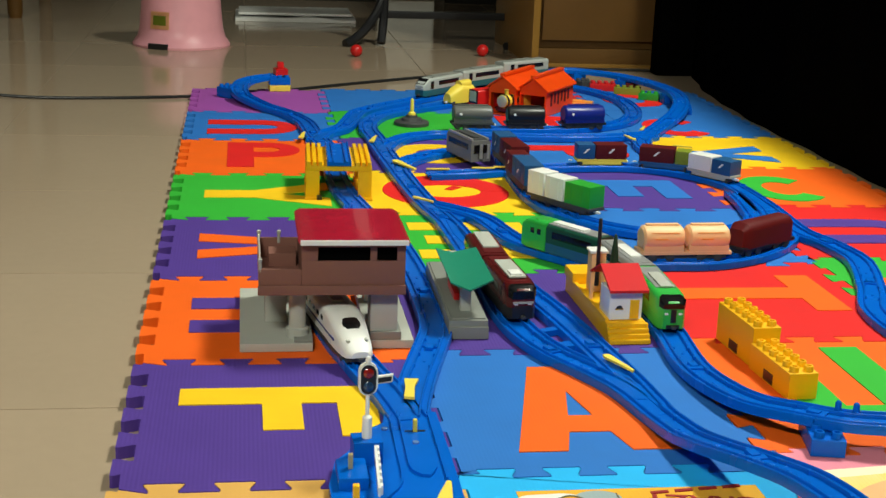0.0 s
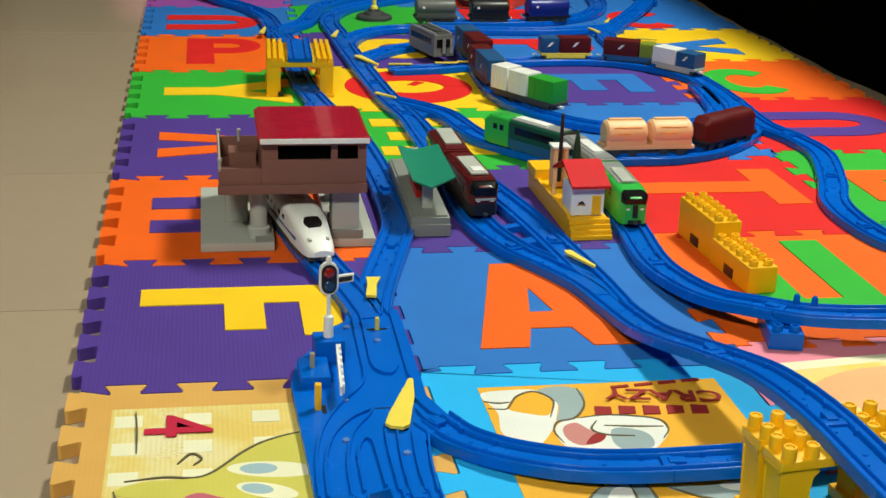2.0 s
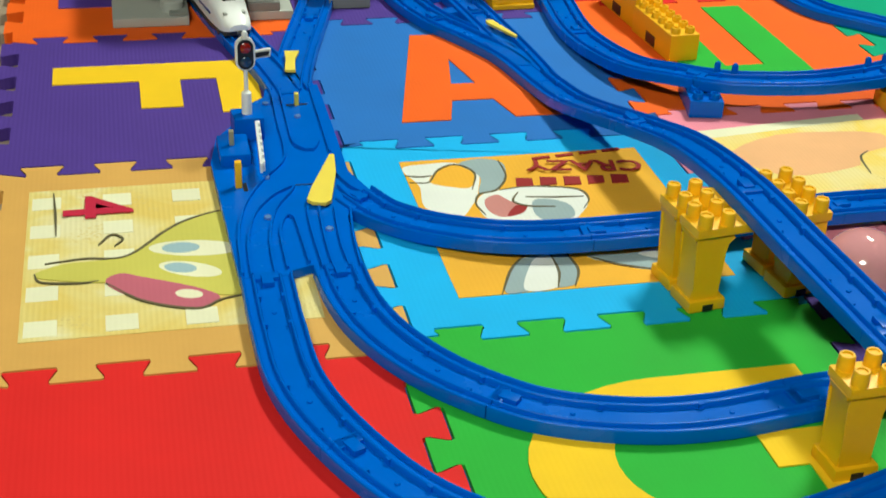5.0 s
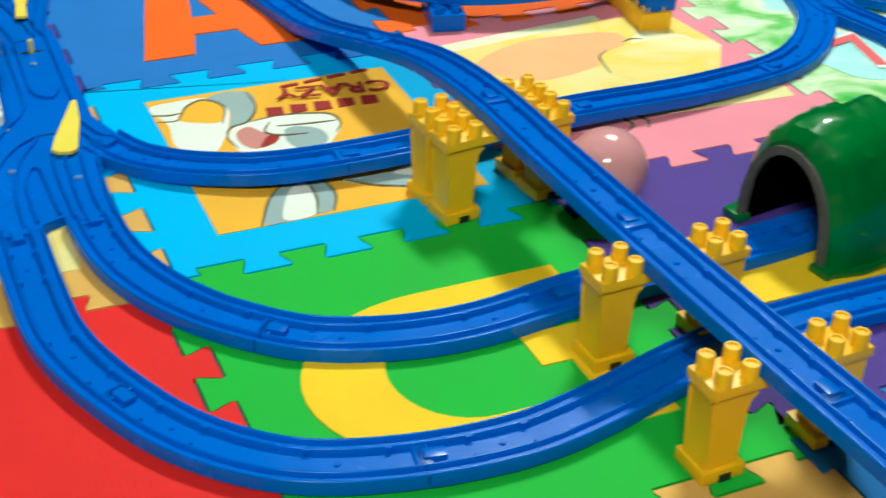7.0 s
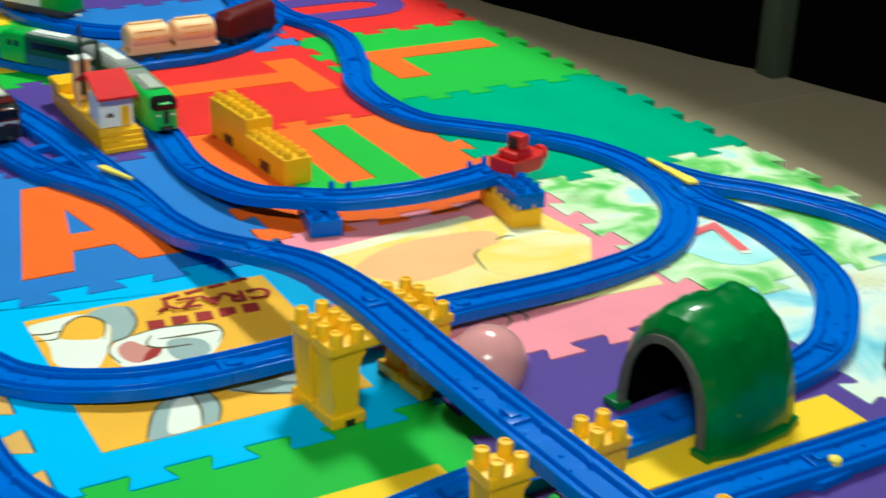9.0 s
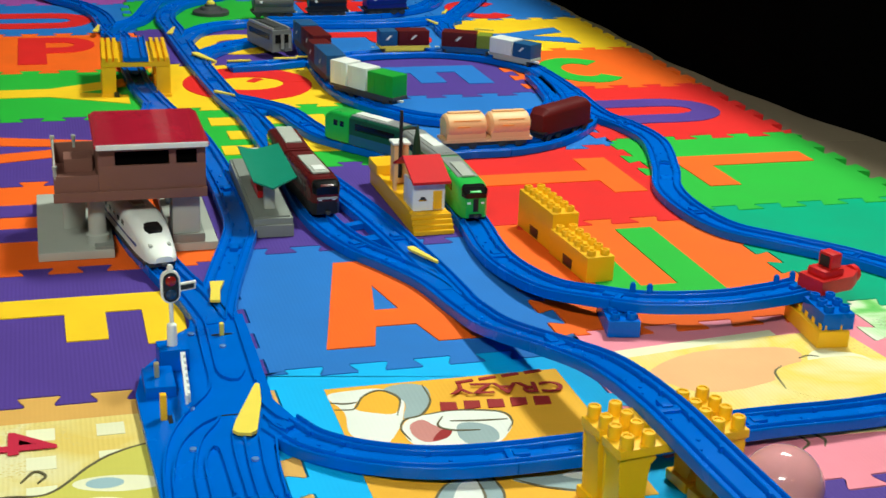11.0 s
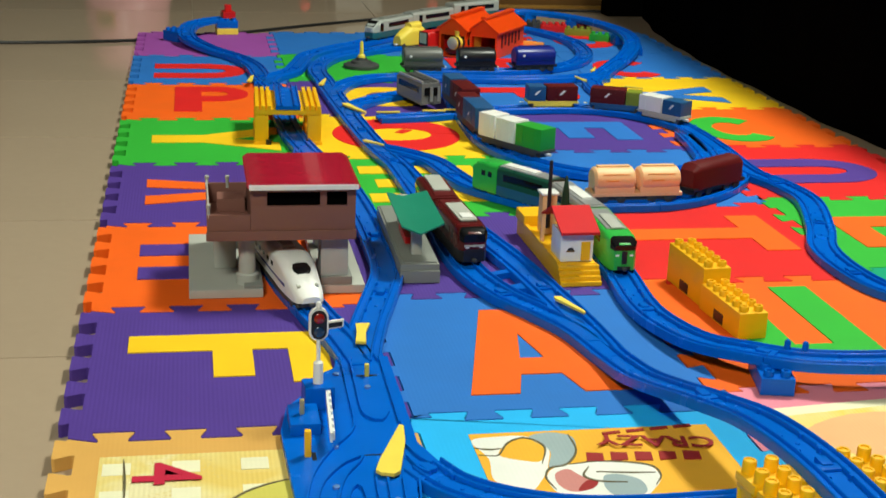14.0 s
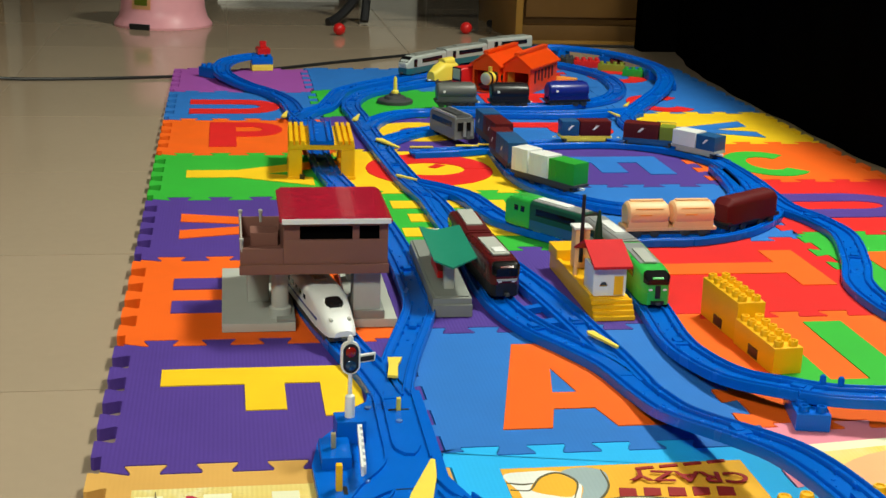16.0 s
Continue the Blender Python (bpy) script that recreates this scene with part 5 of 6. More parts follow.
# ---- toy buildings ----
def build_station():
    st = thing("toy_station", pose(0, 0, G), "brown two-storey toy station with a glossy red roof over the track", "toy station")
    base = part("platform", box(0.118, 0.196, 0.328, 0.53, 0, 0.0095, 0.0015), PALEGREY, st, "pale grey platform slab")
    part("platform", box(0.256, 0.306, 0.335, 0.53, 0, 0.0095, 0.0015), PALEGREY, st, "pale grey platform slab")
    part("platform_edge", box(0.176, 0.196, 0.33, 0.53, 0.0096, 0.013, 0.001), GREY, base)
    part("platform_edge", box(0.258, 0.292, 0.336, 0.4, 0.0096, 0.019, 0.001), GREY, base)
    for y in (0.346, 0.476):
        part("pillar", lathe([(0.012, 0.0094), (0.012, 0.02), (0.0092, 0.0215), (0.0088, 0.069), (0, 0.069)], 20), PALEGREY, st, "round pale grey pillar", pose(0.18, y + 0.006, 0))
    for x0, x1, y0, y1 in ((0.258, 0.288, 0.34, 0.375), (0.262, 0.286, 0.47, 0.49)):
        part("pillar", box(x0, x1, y0, y1, 0.0094, 0.069, 0.003), PALEGREY, st, "pale grey pillar")
    part("stair_block", box(0.146, 0.17, 0.4, 0.5, 0.0094, 0.066, 0.002), PALEGREY, st)
    zf, zt = 0.068, 0.121
    X0, X1, Y0, Y1 = 0.138, 0.293, 0.325, 0.446
    fl = part("upper_floor", box(X0, X1, Y0, Y1, zf, zf + 0.005, 0.0008), BROWN, st)
    part("fascia", box(X0 - 0.001, X1 + 0.001, Y0 - 0.0022, Y0, zf - 0.003, zf + 0.0075, 0.0008), BROWN, fl)
    part("front_wall", box(0.183, X1, Y0 + 0.0003, Y0 + 0.003, zf + 0.005, zf + 0.034, 0.0006), BROWN, st)
    part("balcony_wall", box(X0, 0.1828, Y0 + 0.0003, Y0 + 0.003, zf + 0.005, zf + 0.025, 0.0006), BROWN, st)
    part("rear_wall", box(X0, X1, Y1 - 0.003, Y1, zf + 0.005, zf + 0.028, 0.0006), BROWN, st)
    part("side_wall", box(X1 - 0.003, X1, Y0 + 0.003, Y1 - 0.003, zf + 0.005, zf + 0.034, 0.0006), BROWN, st)
    part("side_wall", box(X0, X0 + 0.003, Y0 + 0.003, Y1 - 0.003, zf + 0.005, zf + 0.025, 0.0006), BROWN, st)
    for x0, x1 in ((0.183, 0.2), (0.2555, 0.2625), (0.284, X1)):
        part("window_post", box(x0, x1, Y0 + 0.0004, Y0 + 0.0028, zf + 0.0338, zt, 0.0004), BROWN, st)
    part("window_head", box(0.183, X1, Y0 + 0.0006, Y0 + 0.0026, zt - 0.004, zt - 0.0002), BROWN, st)
    # flat black sheets in the openings stand for the unlit room behind
    part("window_dark", box(0.2, 0.2555, Y0 + 0.004, Y0 + 0.005, zf + 0.0338, zt - 0.004), SHADE_BLACK, st)
    part("window_dark", box(0.2625, 0.284, Y0 + 0.004, Y0 + 0.005, zf + 0.0338, zt - 0.004), SHADE_BLACK, st)
    part("partition", box(0.183, 0.186, Y0 + 0.003, Y1 - 0.003, zf + 0.005, zt, 0.0004), BROWN, st)
    part("back_partition", box(0.183, X1, Y1 - 0.006, Y1 - 0.0032, zf + 0.03, zt, 0.0004), BROWN, st)
    part("counter", box(0.15, 0.18, 0.405, 0.435, zf + 0.005, zf + 0.02, 0.001), BROWN, st)
    for x, y in ((X0 + 0.0015, Y0 + 0.002), (0.162, Y1 - 0.002), (X0 + 0.0015, Y1 - 0.002)):
        part("railing_post", lathe([(0.0018, zf + 0.022), (0.0018, zf + 0.032), (0.0024, zf + 0.033), (0.0024, zf + 0.036), (0, zf + 0.037)], 10), PALEGREY, st, "", pose(x, y, 0))
    part("railing", box(X0 + 0.0008, X0 + 0.0022, Y0 + 0.003, Y1 - 0.003, zf + 0.03, zf + 0.032), PALEGREY, st)
    roof = prism([(0.182, 0), (0.294, 0), (0.297, 0.003), (0.291, 0.007), (0.185, 0.007), (0.179, 0.003)], 0.032, 0.165)
    part("roof", roof, ROOF_RED, st, "glossy dark red roof slab", Matrix.Translation((0, 0.482, zt + 0.0004)) @ Matrix.Rotation(radians(90), 4, "X"))
    part("roof_trim", box(0.181, 0.295, 0.3155, 0.3169, zt + 0.0005, zt + 0.0062, 0.0006), WHITE, st, "white roof edge")


build_station()


def build_platform():
    p = thing("toy_platform", pose(0.371, 0.365, G, 0, 0, -1), "grey toy platform with a folded teal green roof", "toy platform")
    part("platform_slab", box(-0.022, 0.022, 0, 0.235, 0, 0.021, 0.0015), GREY, p)
    part("platform_step", box(-0.0225, 0.0225, -0.003, 0.0, 0, 0.014, 0.001), GREY, p)
    part("platform_top", box(-0.019, 0.019, 0.004, 0.231, 0.0208, 0.0228, 0.0006), GREY, p)
    for y in (0.035, 0.155):
        part("roof_post", box(-0.006, 0.006, y - 0.006, y + 0.006, 0.0226, 0.0572, 0.0015), PALEGREY, p)
    part("bench", box(-0.008, -0.001, 0.07, 0.13, 0.0226, 0.031, 0.001), REDP, p, "small red bench")
    rf = [(-0.021, 0.0615), (-0.001, 0.056), (0.028, 0.063), (0.028, 0.0647), (-0.001, 0.058), (-0.021, 0.0632)]
    bm = bmesh.new()
    a = [bm.verts.new((x, -0.004 + 0.6 * abs(x + 0.001), z)) for x, z in rf]
    b = [bm.verts.new((x, 0.15, z)) for x, z in rf]
    bm.faces.new(a)
    bm.faces.new(b[::-1])
    for k in range(6):
        bm.faces.new((a[k], b[k], b[(k + 1) % 6], a[(k + 1) % 6]))
    part("roof", bm, TEAL, p, "folded teal green roof")


build_platform()


def build_yellow_halt():
    h = thing("toy_halt", pose(0.55, 0.338, G, 0, 0, 1), "yellow toy platform with a white hut and red roof", "toy station")
    part("platform_slab", box(-0.024, 0.022, 0.018, 0.205, 0, 0.021, 0.0015), YELLOW, h)
    for k in range(4):
        part("step", box(-0.024, 0.024, 0.0045 * k, 0.019, 0.005 * k, 0.005 * k + 0.0049, 0.0007), YELLOW, h)
    part("ramp_box", box(-0.026, 0.006, 0.165, 0.206, 0.021, 0.034, 0.0015), YELLOW, h)
    part("deck_edge", box(-0.0245, -0.02, 0.02, 0.2, 0.0208, 0.0235, 0.0006), YELLOW, h)
    part("hut_front", prism([(-0.02, 0), (-0.013, 0), (-0.013, 0.014), (-0.0105, 0.0185), (-0.008, 0.0195), (-0.0055, 0.0185), (-0.003, 0.014), (-0.003, 0.0), (0.018, 0), (0.018, 0.038), (-0.02, 0.038)], -0.002, 0), WHITE, h, "white hut wall", Matrix.Translation((0, 0.023, 0.022)) @ Matrix.Rotation(radians(90), 4, "X") @ Matrix.Diagonal((1, 0.86, 1, 1)))
    part("hut_sill", box(-0.013, -0.003, 0.0235, 0.0245, 0.022, 0.033), WHITE, h)
    part("hut_side", box(-0.02, -0.018, 0.026, 0.062, 0.022, 0.055, 0.0004), WHITE, h)
    part("hut_side", box(0.016, 0.018, 0.026, 0.062, 0.022, 0.055, 0.0004), WHITE, h)
    part("hut_back", box(-0.018, 0.016, 0.06, 0.062, 0.022, 0.055, 0.0004), WHITE, h)
    part("hut_floor", box(-0.018, 0.016, 0.026, 0.06, 0.022, 0.024), YELLOW, h)
    part("hut_door", box(0.004, 0.0145, 0.0222, 0.0228, 0.023, 0.045), YELLOW, h, "yellow door")
    part("hut_window", box(-0.0125, -0.0035, 0.0256, 0.0262, 0.034, 0.046), DARK, h)
    bm = bmesh.new()
    prof = [(0.013, 0.056), (0.06, 0.0745), (0.1, 0.0555), (0.1, 0.058), (0.06, 0.0775), (0.013, 0.059)]
    a = [bm.verts.new((-0.023, y, z)) for y, z in prof]
    b = [bm.verts.new((0.022, y, z)) for y, z in prof]
    bm.faces.new(a[::-1])
    bm.faces.new(b)
    for k in range(6):
        bm.faces.new((a[k], a[(k + 1) % 6], b[(k + 1) % 6], b[k]))
    part("roof", bm, ROOF_DULL, h, "red pitched roof")
    for x in (-0.021, 0.018):
        part("roof_post", box(x - 0.002, x + 0.002, 0.096, 0.1, 0.022, 0.0565, 0.0006), CREAM, h)
    part("tower", box(-0.014, 0.004, 0.128, 0.146, 0.022, 0.07, 0.001), CREAM, h, "cream square tower")
    part("tower_cap", box(-0.016, 0.006, 0.126, 0.148, 0.07, 0.073, 0.0008), WHITE, h)
    part("mast", lathe([(0.0026, 0.034), (0.0022, 0.116), (0.0, 0.117)], 8), BLACKP, h, "thin black mast", pose(-0.01, 0.115, 0))
    bm = lathe([(0.007, 0.022), (0.0065, 0.045), (0.0042, 0.075), (0.0016, 0.094), (0, 0.096)], 9)
    part("toy_tree", bm, TEAL_D, h, "dark green cone tree", pose(0.012, 0.122, 0))


build_yellow_halt()


def build_gantry():
    gn = thing("yellow_gantry", pose(0.27, 1.02, G, 0, 0, -2), "yellow plastic bridge frame straddling the blue track", "toy bridge")
    D = 0.15
    for sx in (-1, 1):
        for y0 in (0, D - 0.018):
            part("corner_post", box(sx * 0.0405 - 0.0105, sx * 0.0405 + 0.0105, y0, y0 + 0.018, 0.004, 0.046, 0.0015), YELLOW, gn)
        part("foot", box(sx * 0.0405 - 0.012, sx * 0.0405 + 0.012, -0.002, D + 0.002, 0, 0.0045, 0.001), YELLOW, gn)
        part("foot_clip", box(sx * 0.03 - 0.004, sx * 0.03 + 0.004, -0.004, 0.0, 0.001, 0.008), BLACKP, gn)
        part("side_rail", box(sx * 0.046 - 0.004, sx * 0.046 + 0.004, 0.018, D - 0.018, 0.036, 0.046, 0.001), YELLOW, gn)
        for k in (-1, 0, 1):
            part("top_rib", box(sx * 0.038 + k * 0.009 - 0.003, sx * 0.038 + k * 0.009 + 0.003, -0.001, D + 0.001, 0.0542, 0.0605, 0.001), YELLOW, gn)
    part("deck", box(-0.051, 0.051, 0, D, 0.046, 0.0545, 0.0015), YELLOW, gn)
    line = [Vector((0, -0.002 + (D + 0.004) / 10 * k, 0.0546)) for k in range(11)]
    part("top_rail", sweep(line, RAIL_PROFILE), RAIL, gn, "short blue track on top")


build_gantry()
brick_block("yellow_brick", 0.679, 0.214, G, 2, 6, 0.028, YELLOW, 4, "low yellow toy brick with hollow studs on the mat", True)
brick_block("yellow_brick", 0.675, 0.31, G, 2, 6, 0.044, YELLOW, 4, "tall yellow toy brick with hollow studs on the mat", True)


def build_green_tunnel():
    t = thing("green_tunnel", pose(0.768, -0.396, G, 0, 0, 8), "glossy green plastic hill tunnel over the blue track", "toy tunnel")
    bm = bmesh.new()
    n, m = 26, 13
    L, Wd, Hh, th = 0.047, 0.053, 0.096, 0.005
    outer, inner = [], []
    lining = bmesh.new()
    for i in range(m + 1):
        u = -1 + 2 * i / m
        bulge = 0.83 + 0.17 * math.sqrt(max(0, 1 - abs(u) ** 3.2))
        ro, ri = [], []
        for k in range(n + 1):
            a = math.pi * k / n
            lump = 1 + 0.03 * noise.noise(Vector((u * 2.3, math.cos(a) * 2, math.sin(a) * 2)) * 1.3) + 0.05 * noise.noise(Vector((u * 2.3, math.cos(a) * 2, math.sin(a) * 2)) * 3.6)
            flare = 1 + 0.05 * (1 - math.sin(a)) ** 3
            ro.append(bm.verts.new((u * L, math.cos(a) * Wd * bulge * lump * flare, max(0, abs(math.sin(a)) ** 0.75 * Hh * bulge * lump))))
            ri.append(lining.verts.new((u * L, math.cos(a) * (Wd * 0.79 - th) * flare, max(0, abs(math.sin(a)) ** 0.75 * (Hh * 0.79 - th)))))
        outer.append(ro)
        inner.append(ri)
    for i in range(m):
        for k in range(n):
            bm.faces.new((outer[i][k], outer[i][k + 1], outer[i + 1][k + 1], outer[i + 1][k]))
            lining.faces.new((inner[i][k], inner[i + 1][k], inner[i + 1][k + 1], inner[i][k + 1]))
    edge = {v: bm.verts.new(v.co) for row in inner for v in row}
    for o, q in ((outer[0], inner[0]), (outer[m], inner[m])):
        for k in range(n):
            bm.faces.new((o[k], edge[q[k]], edge[q[k + 1]], o[k + 1]))
    for s in (0, n):
        for i in range(m):
            bm.faces.new((outer[i][s], outer[i + 1][s], edge[inner[i + 1][s]], edge[inner[i][s]]))
    bmesh.ops.delete(bm, geom=[v for v in bm.verts if not v.link_faces], context="VERTS")
    # inner faces coloured near-black, so the mouth stays dark under the lamps
    part("tunnel_shade", lining, SHADE_BLACK, t, "inside of the tunnel, coloured black for its shade")
    shell = part("tunnel_shell", bm, HILL, t)
    smooth(shell.data, 28)
    for sy in (-1, 1):
        part("base_flange", prism([(-L - 0.002, sy * 0.044), (-L * 0.5, sy * 0.0545), (L * 0.5, sy * 0.0545), (L, sy * 0.046), (L, sy * 0.052), (L * 0.5, sy * 0.0605), (-L * 0.5, sy * 0.0605), (-L - 0.002, sy * 0.053)], 0, 0.005), HILL, t)
    for sx in (-1,):
        ln = [Vector((sx * (L + 0.001), math.cos(math.pi * k / 24) * (Wd * 0.765), max(0.002, abs(math.sin(math.pi * k / 24)) ** 0.75 * Hh * 0.77))) for k in range(25)]
        bm = bmesh.new()
        for a, b in zip(ln, ln[1:]):
            d = (b - a).normalized()
            mid = (a + b) / 2
            rot = d.to_track_quat("X", "Z").to_matrix().to_4x4()
            add_box(bm, -(b - a).length / 2 - 0.0006, (b - a).length / 2 + 0.0006, -0.0022, 0.0022, -0.0032, 0.0032, 0.0, Matrix.Translation(mid) @ rot)
        part("stone_rim", bm, RIM, t, "grey-brown stone rim")
        for sy in (-1, 1):
            part("rim_foot", box(sx * L - 0.007, sx * L + 0.005, sy * 0.045 - 0.009, sy * 0.045 + 0.009, 0, 0.006, 0.002), HILL, t)


build_green_tunnel()


def build_brown_tunnel():
    t = thing("brown_tunnel", pose(1.009, -0.468, G, 0, 0, -5), "orange-brown rock tunnel with a ragged stone rim", "toy tunnel")
    bm = bmesh.new()
    n, m = 26, 14
    L, Wd, Hh = 0.072, 0.05, 0.097
    outer, inner = [], []
    lining = bmesh.new()
    for i in range(m + 1):
        u = -1 + 2 * i / m
        ro, ri = [], []
        for k in range(n + 1):
            a = math.pi * k / n
            d = Vector((u * 2.2, math.cos(a) * 2.0, math.sin(a) * 2.0))
            lump = 1 + 0.1 * noise.noise(d * 1.2) + 0.05 * noise.noise(d * 3.1) + 0.13 * (1 + u) * max(0, math.sin(a)) ** 2
            lump = max(lump, 0.97)
            flare = 1 + 0.1 * (1 - math.sin(a)) ** 2
            ro.append(bm.verts.new((u * L + 0.006 * noise.noise(d * 2 + Vector((7, 0, 0))), math.cos(a) * Wd * lump * flare, max(0, abs(math.sin(a)) ** 0.8 * Hh * lump))))
            ri.append(lining.verts.new((u * L, math.cos(a) * Wd * 0.82, max(0, abs(math.sin(a)) ** 0.8 * Hh * 0.86))))
        outer.append(ro)
        inner.append(ri)
    for i in range(m):
        for k in range(n):
            bm.faces.new((outer[i][k], outer[i][k + 1], outer[i + 1][k + 1], outer[i + 1][k]))
            lining.faces.new((inner[i][k], inner[i + 1][k], inner[i + 1][k + 1], inner[i][k + 1]))
    edge = {v: bm.verts.new(v.co) for row in inner for v in row}
    for o, q in ((outer[0], inner[0]), (outer[m], inner[m])):
        for k in range(n):
            bm.faces.new((o[k], edge[q[k]], edge[q[k + 1]], o[k + 1]))
    for s in (0, n):
        for i in range(m):
            bm.faces.new((outer[i][s], outer[i + 1][s], edge[inner[i + 1][s]], edge[inner[i][s]]))
    bmesh.ops.delete(bm, geom=[v for v in bm.verts if not v.link_faces], context="VERTS")
    # shade of the bore put into its colour: near-black inner faces
    part("tunnel_shade", lining, SHADE_BLACK, t, "inside of the tunnel, coloured black for its shade")
    part("rock_shell", bm, ROCK, t)
    rnd = random.Random(8)
    bm = bmesh.new()
    for k in range(30):
        a = math.pi * (k + 0.5) / 30
        c = Vector((-L - 0.001, math.cos(a) * Wd * 0.91, abs(math.sin(a)) ** 0.8 * Hh * 0.93))
        s = rnd.uniform(0.0042, 0.0058)
        add_box(bm, -0.003, 0.003, -s, s, -s, s, 0.0012, Matrix.Translation(c) @ Matrix.Rotation(a + rnd.uniform(-0.2, 0.2), 4, "X"))
    part("stone_rim", bm, RIM, t, "ragged grey stone rim")
    part("rock_foot", box(-L - 0.008, -L + 0.02, -Wd * 1.2, -Wd * 0.82, 0, 0.012, 0.004), ROCK, t)


build_brown_tunnel()


def build_ball():
    b = thing("capsule_ball", pose(0.63, -0.307, G), "clear pink capsule ball with a dark rose lower cup", "ball")
    R = 0.0305

    def dome(r, a0, a1, steps=14):
        return [(max(0.0, r * math.cos(radians(a0 + (a1 - a0) * k / steps))), R + r * math.sin(radians(a0 + (a1 - a0) * k / steps))) for k in range(steps + 1)]
    part("clear_shell", lathe(dome(R, -24, 90) + dome(R - 0.0011, 90, -24)[1:] + dome(R, -24, -24, 1)[:1], 40), PINKB, b)
    part("lower_cup", lathe(dome(R - 0.0002, -90, -25) + dome(R - 0.0016, -25, -90), 40), CUP, b, "dark rose lower cup")


build_ball()

def build_engine_shed():
    s = thing("engine_shed", pose(0.735, 1.79, G, 0, 0, 56), "orange plastic twin engine shed with dark windows", "toy building")
    for x0, y0 in ((0.0, -0.031), (-0.014, 0.034)):
        x1, y1, z0, z1, zr = x0 + 0.16, y0 + 0.062, 0.004, 0.06, 0.083
        ym = (y0 + y1) / 2
        part("shed_wall", box(x0, x1, y0, y0 + 0.004, z0, z1, 0.0006), ORANGE, s)
        part("shed_wall", box(x0, x1, y1 - 0.004, y1, z0, z1, 0.0006), ORANGE, s)
        part("shed_end", prism([(y0 + 0.004, 0.004), (y1 - 0.004, 0.004), (y1 - 0.004, z1), (ym, zr - 0.003), (y0 + 0.004, z1)], 0, 0.004), ORANGE, s, "", Matrix(((0, 0, 1, x1 - 0.004), (1, 0, 0, 0), (0, 1, 0, 0), (0, 0, 0, 1))))
        part("shed_arch", prism([(y0 + 0.004, 0.044), (y1 - 0.004, 0.044), (y1 - 0.004, z1), (ym, zr - 0.003), (y0 + 0.004, z1)], 0, 0.004), ORANGE, s, "", Matrix(((0, 0, 1, x0), (1, 0, 0, 0), (0, 1, 0, 0), (0, 0, 0, 1))))
        for sy in (-1, 1):
            bm = bmesh.new()
            ya, yb = ym, (y0 - 0.006 if sy < 0 else y1 + 0.006)
            vs = [bm.verts.new(p) for p in ((x0 - 0.006, ya, zr), (x1 + 0.004, ya, zr), (x1 + 0.004, yb, z1 - 0.004), (x0 - 0.006, yb, z1 - 0.004))]
            lo = [bm.verts.new(v.co - Vector((0, 0, 0.003))) for v in vs]
            bm.faces.new(vs)
            bm.faces.new(lo[::-1])
            for k in range(4):
                bm.faces.new((vs[k], lo[k], lo[(k + 1) % 4], vs[(k + 1) % 4]))
            part("roof_slope", bm, ORANGE, s)
        part("roof_ridge", box(x0 - 0.004, x1 + 0.002, ym - 0.006, ym + 0.006, zr - 0.002, zr + 0.004, 0.001), ORANGE, s)
        for k in range(6):
            part("window", box(x0 + 0.025 + 0.02 * k, x0 + 0.035 + 0.02 * k, y0 - 0.0006, y0 + 0.0004, 0.02 + 0.004 * (k % 2), 0.046), MAROON, s)
        part("floor_plate", box(x0 - 0.02, x1, y0, y1, 0, 0.004, 0.0006), ORANGE, s)


build_engine_shed()


def engine(name, x, y, turn, L, body, bands, face, label):
    e = thing(name, pose(x, y, RZ - 0.004, 0, 0, turn), label, "toy engine")
    part("frame", box(-L / 2, L / 2, -0.015, 0.015, 0.006, 0.014, 0.001), MAROON, e)
    part("boiler", lathe([(0.0, 0), (0.0135, 0), (0.014, 0.002), (0.014, L * 0.6), (0.0, L * 0.6)], 20), body, e, "", Matrix.Translation((L / 2 - L * 0.62, 0, 0.0275)) @ Matrix.Rotation(radians(90), 4, "Y"))
    part("cab", box(-L / 2, -L / 2 + L * 0.36, -0.0155, 0.0155, 0.013, 0.05, 0.003), body, e)
    for k in range(bands):
        part("band", lathe([(0.0144, 0), (0.0146, 0.001), (0.0146, 0.006), (0.0144, 0.007), (0, 0.007)], 20), BLACKP, e, "black band", Matrix.Translation((L / 2 - L * 0.5 + 0.016 * k, 0, 0.0275)) @ Matrix.Rotation(radians(90), 4, "Y"))
    part("front_plate", lathe([(0.0125, 0), (0.0125, 0.002), (0.011, 0.003), (0, 0.003)], 20), face, e, "pale round front plate", Matrix.Translation((L / 2 - 0.0012, 0, 0.0275)) @ Matrix.Rotation(radians(90), 4, "Y"))
    part("funnel", lathe([(0.0045, 0.038), (0.0045, 0.05), (0.0055, 0.052), (0, 0.052)], 12), body, e, "", pose(L / 2 - 0.016, 0, 0))
    for sx in (-1, 0, 1):
        for sy in (-1, 1):
            part("wheel", lathe([(0.0075, -0.002), (0.0075, 0.001), (0.003, 0.002), (0, 0.002)], 14), DARK, e, "", pose(sx * L * 0.3, sy * 0.0155, 0.0077, -90 * sy, 0, 0))


engine("striped_engine", 0.7, 1.82, 222, 0.085, YELLOW_L, 3, PALEGREY, "yellow and black banded toy engine leaving the shed")


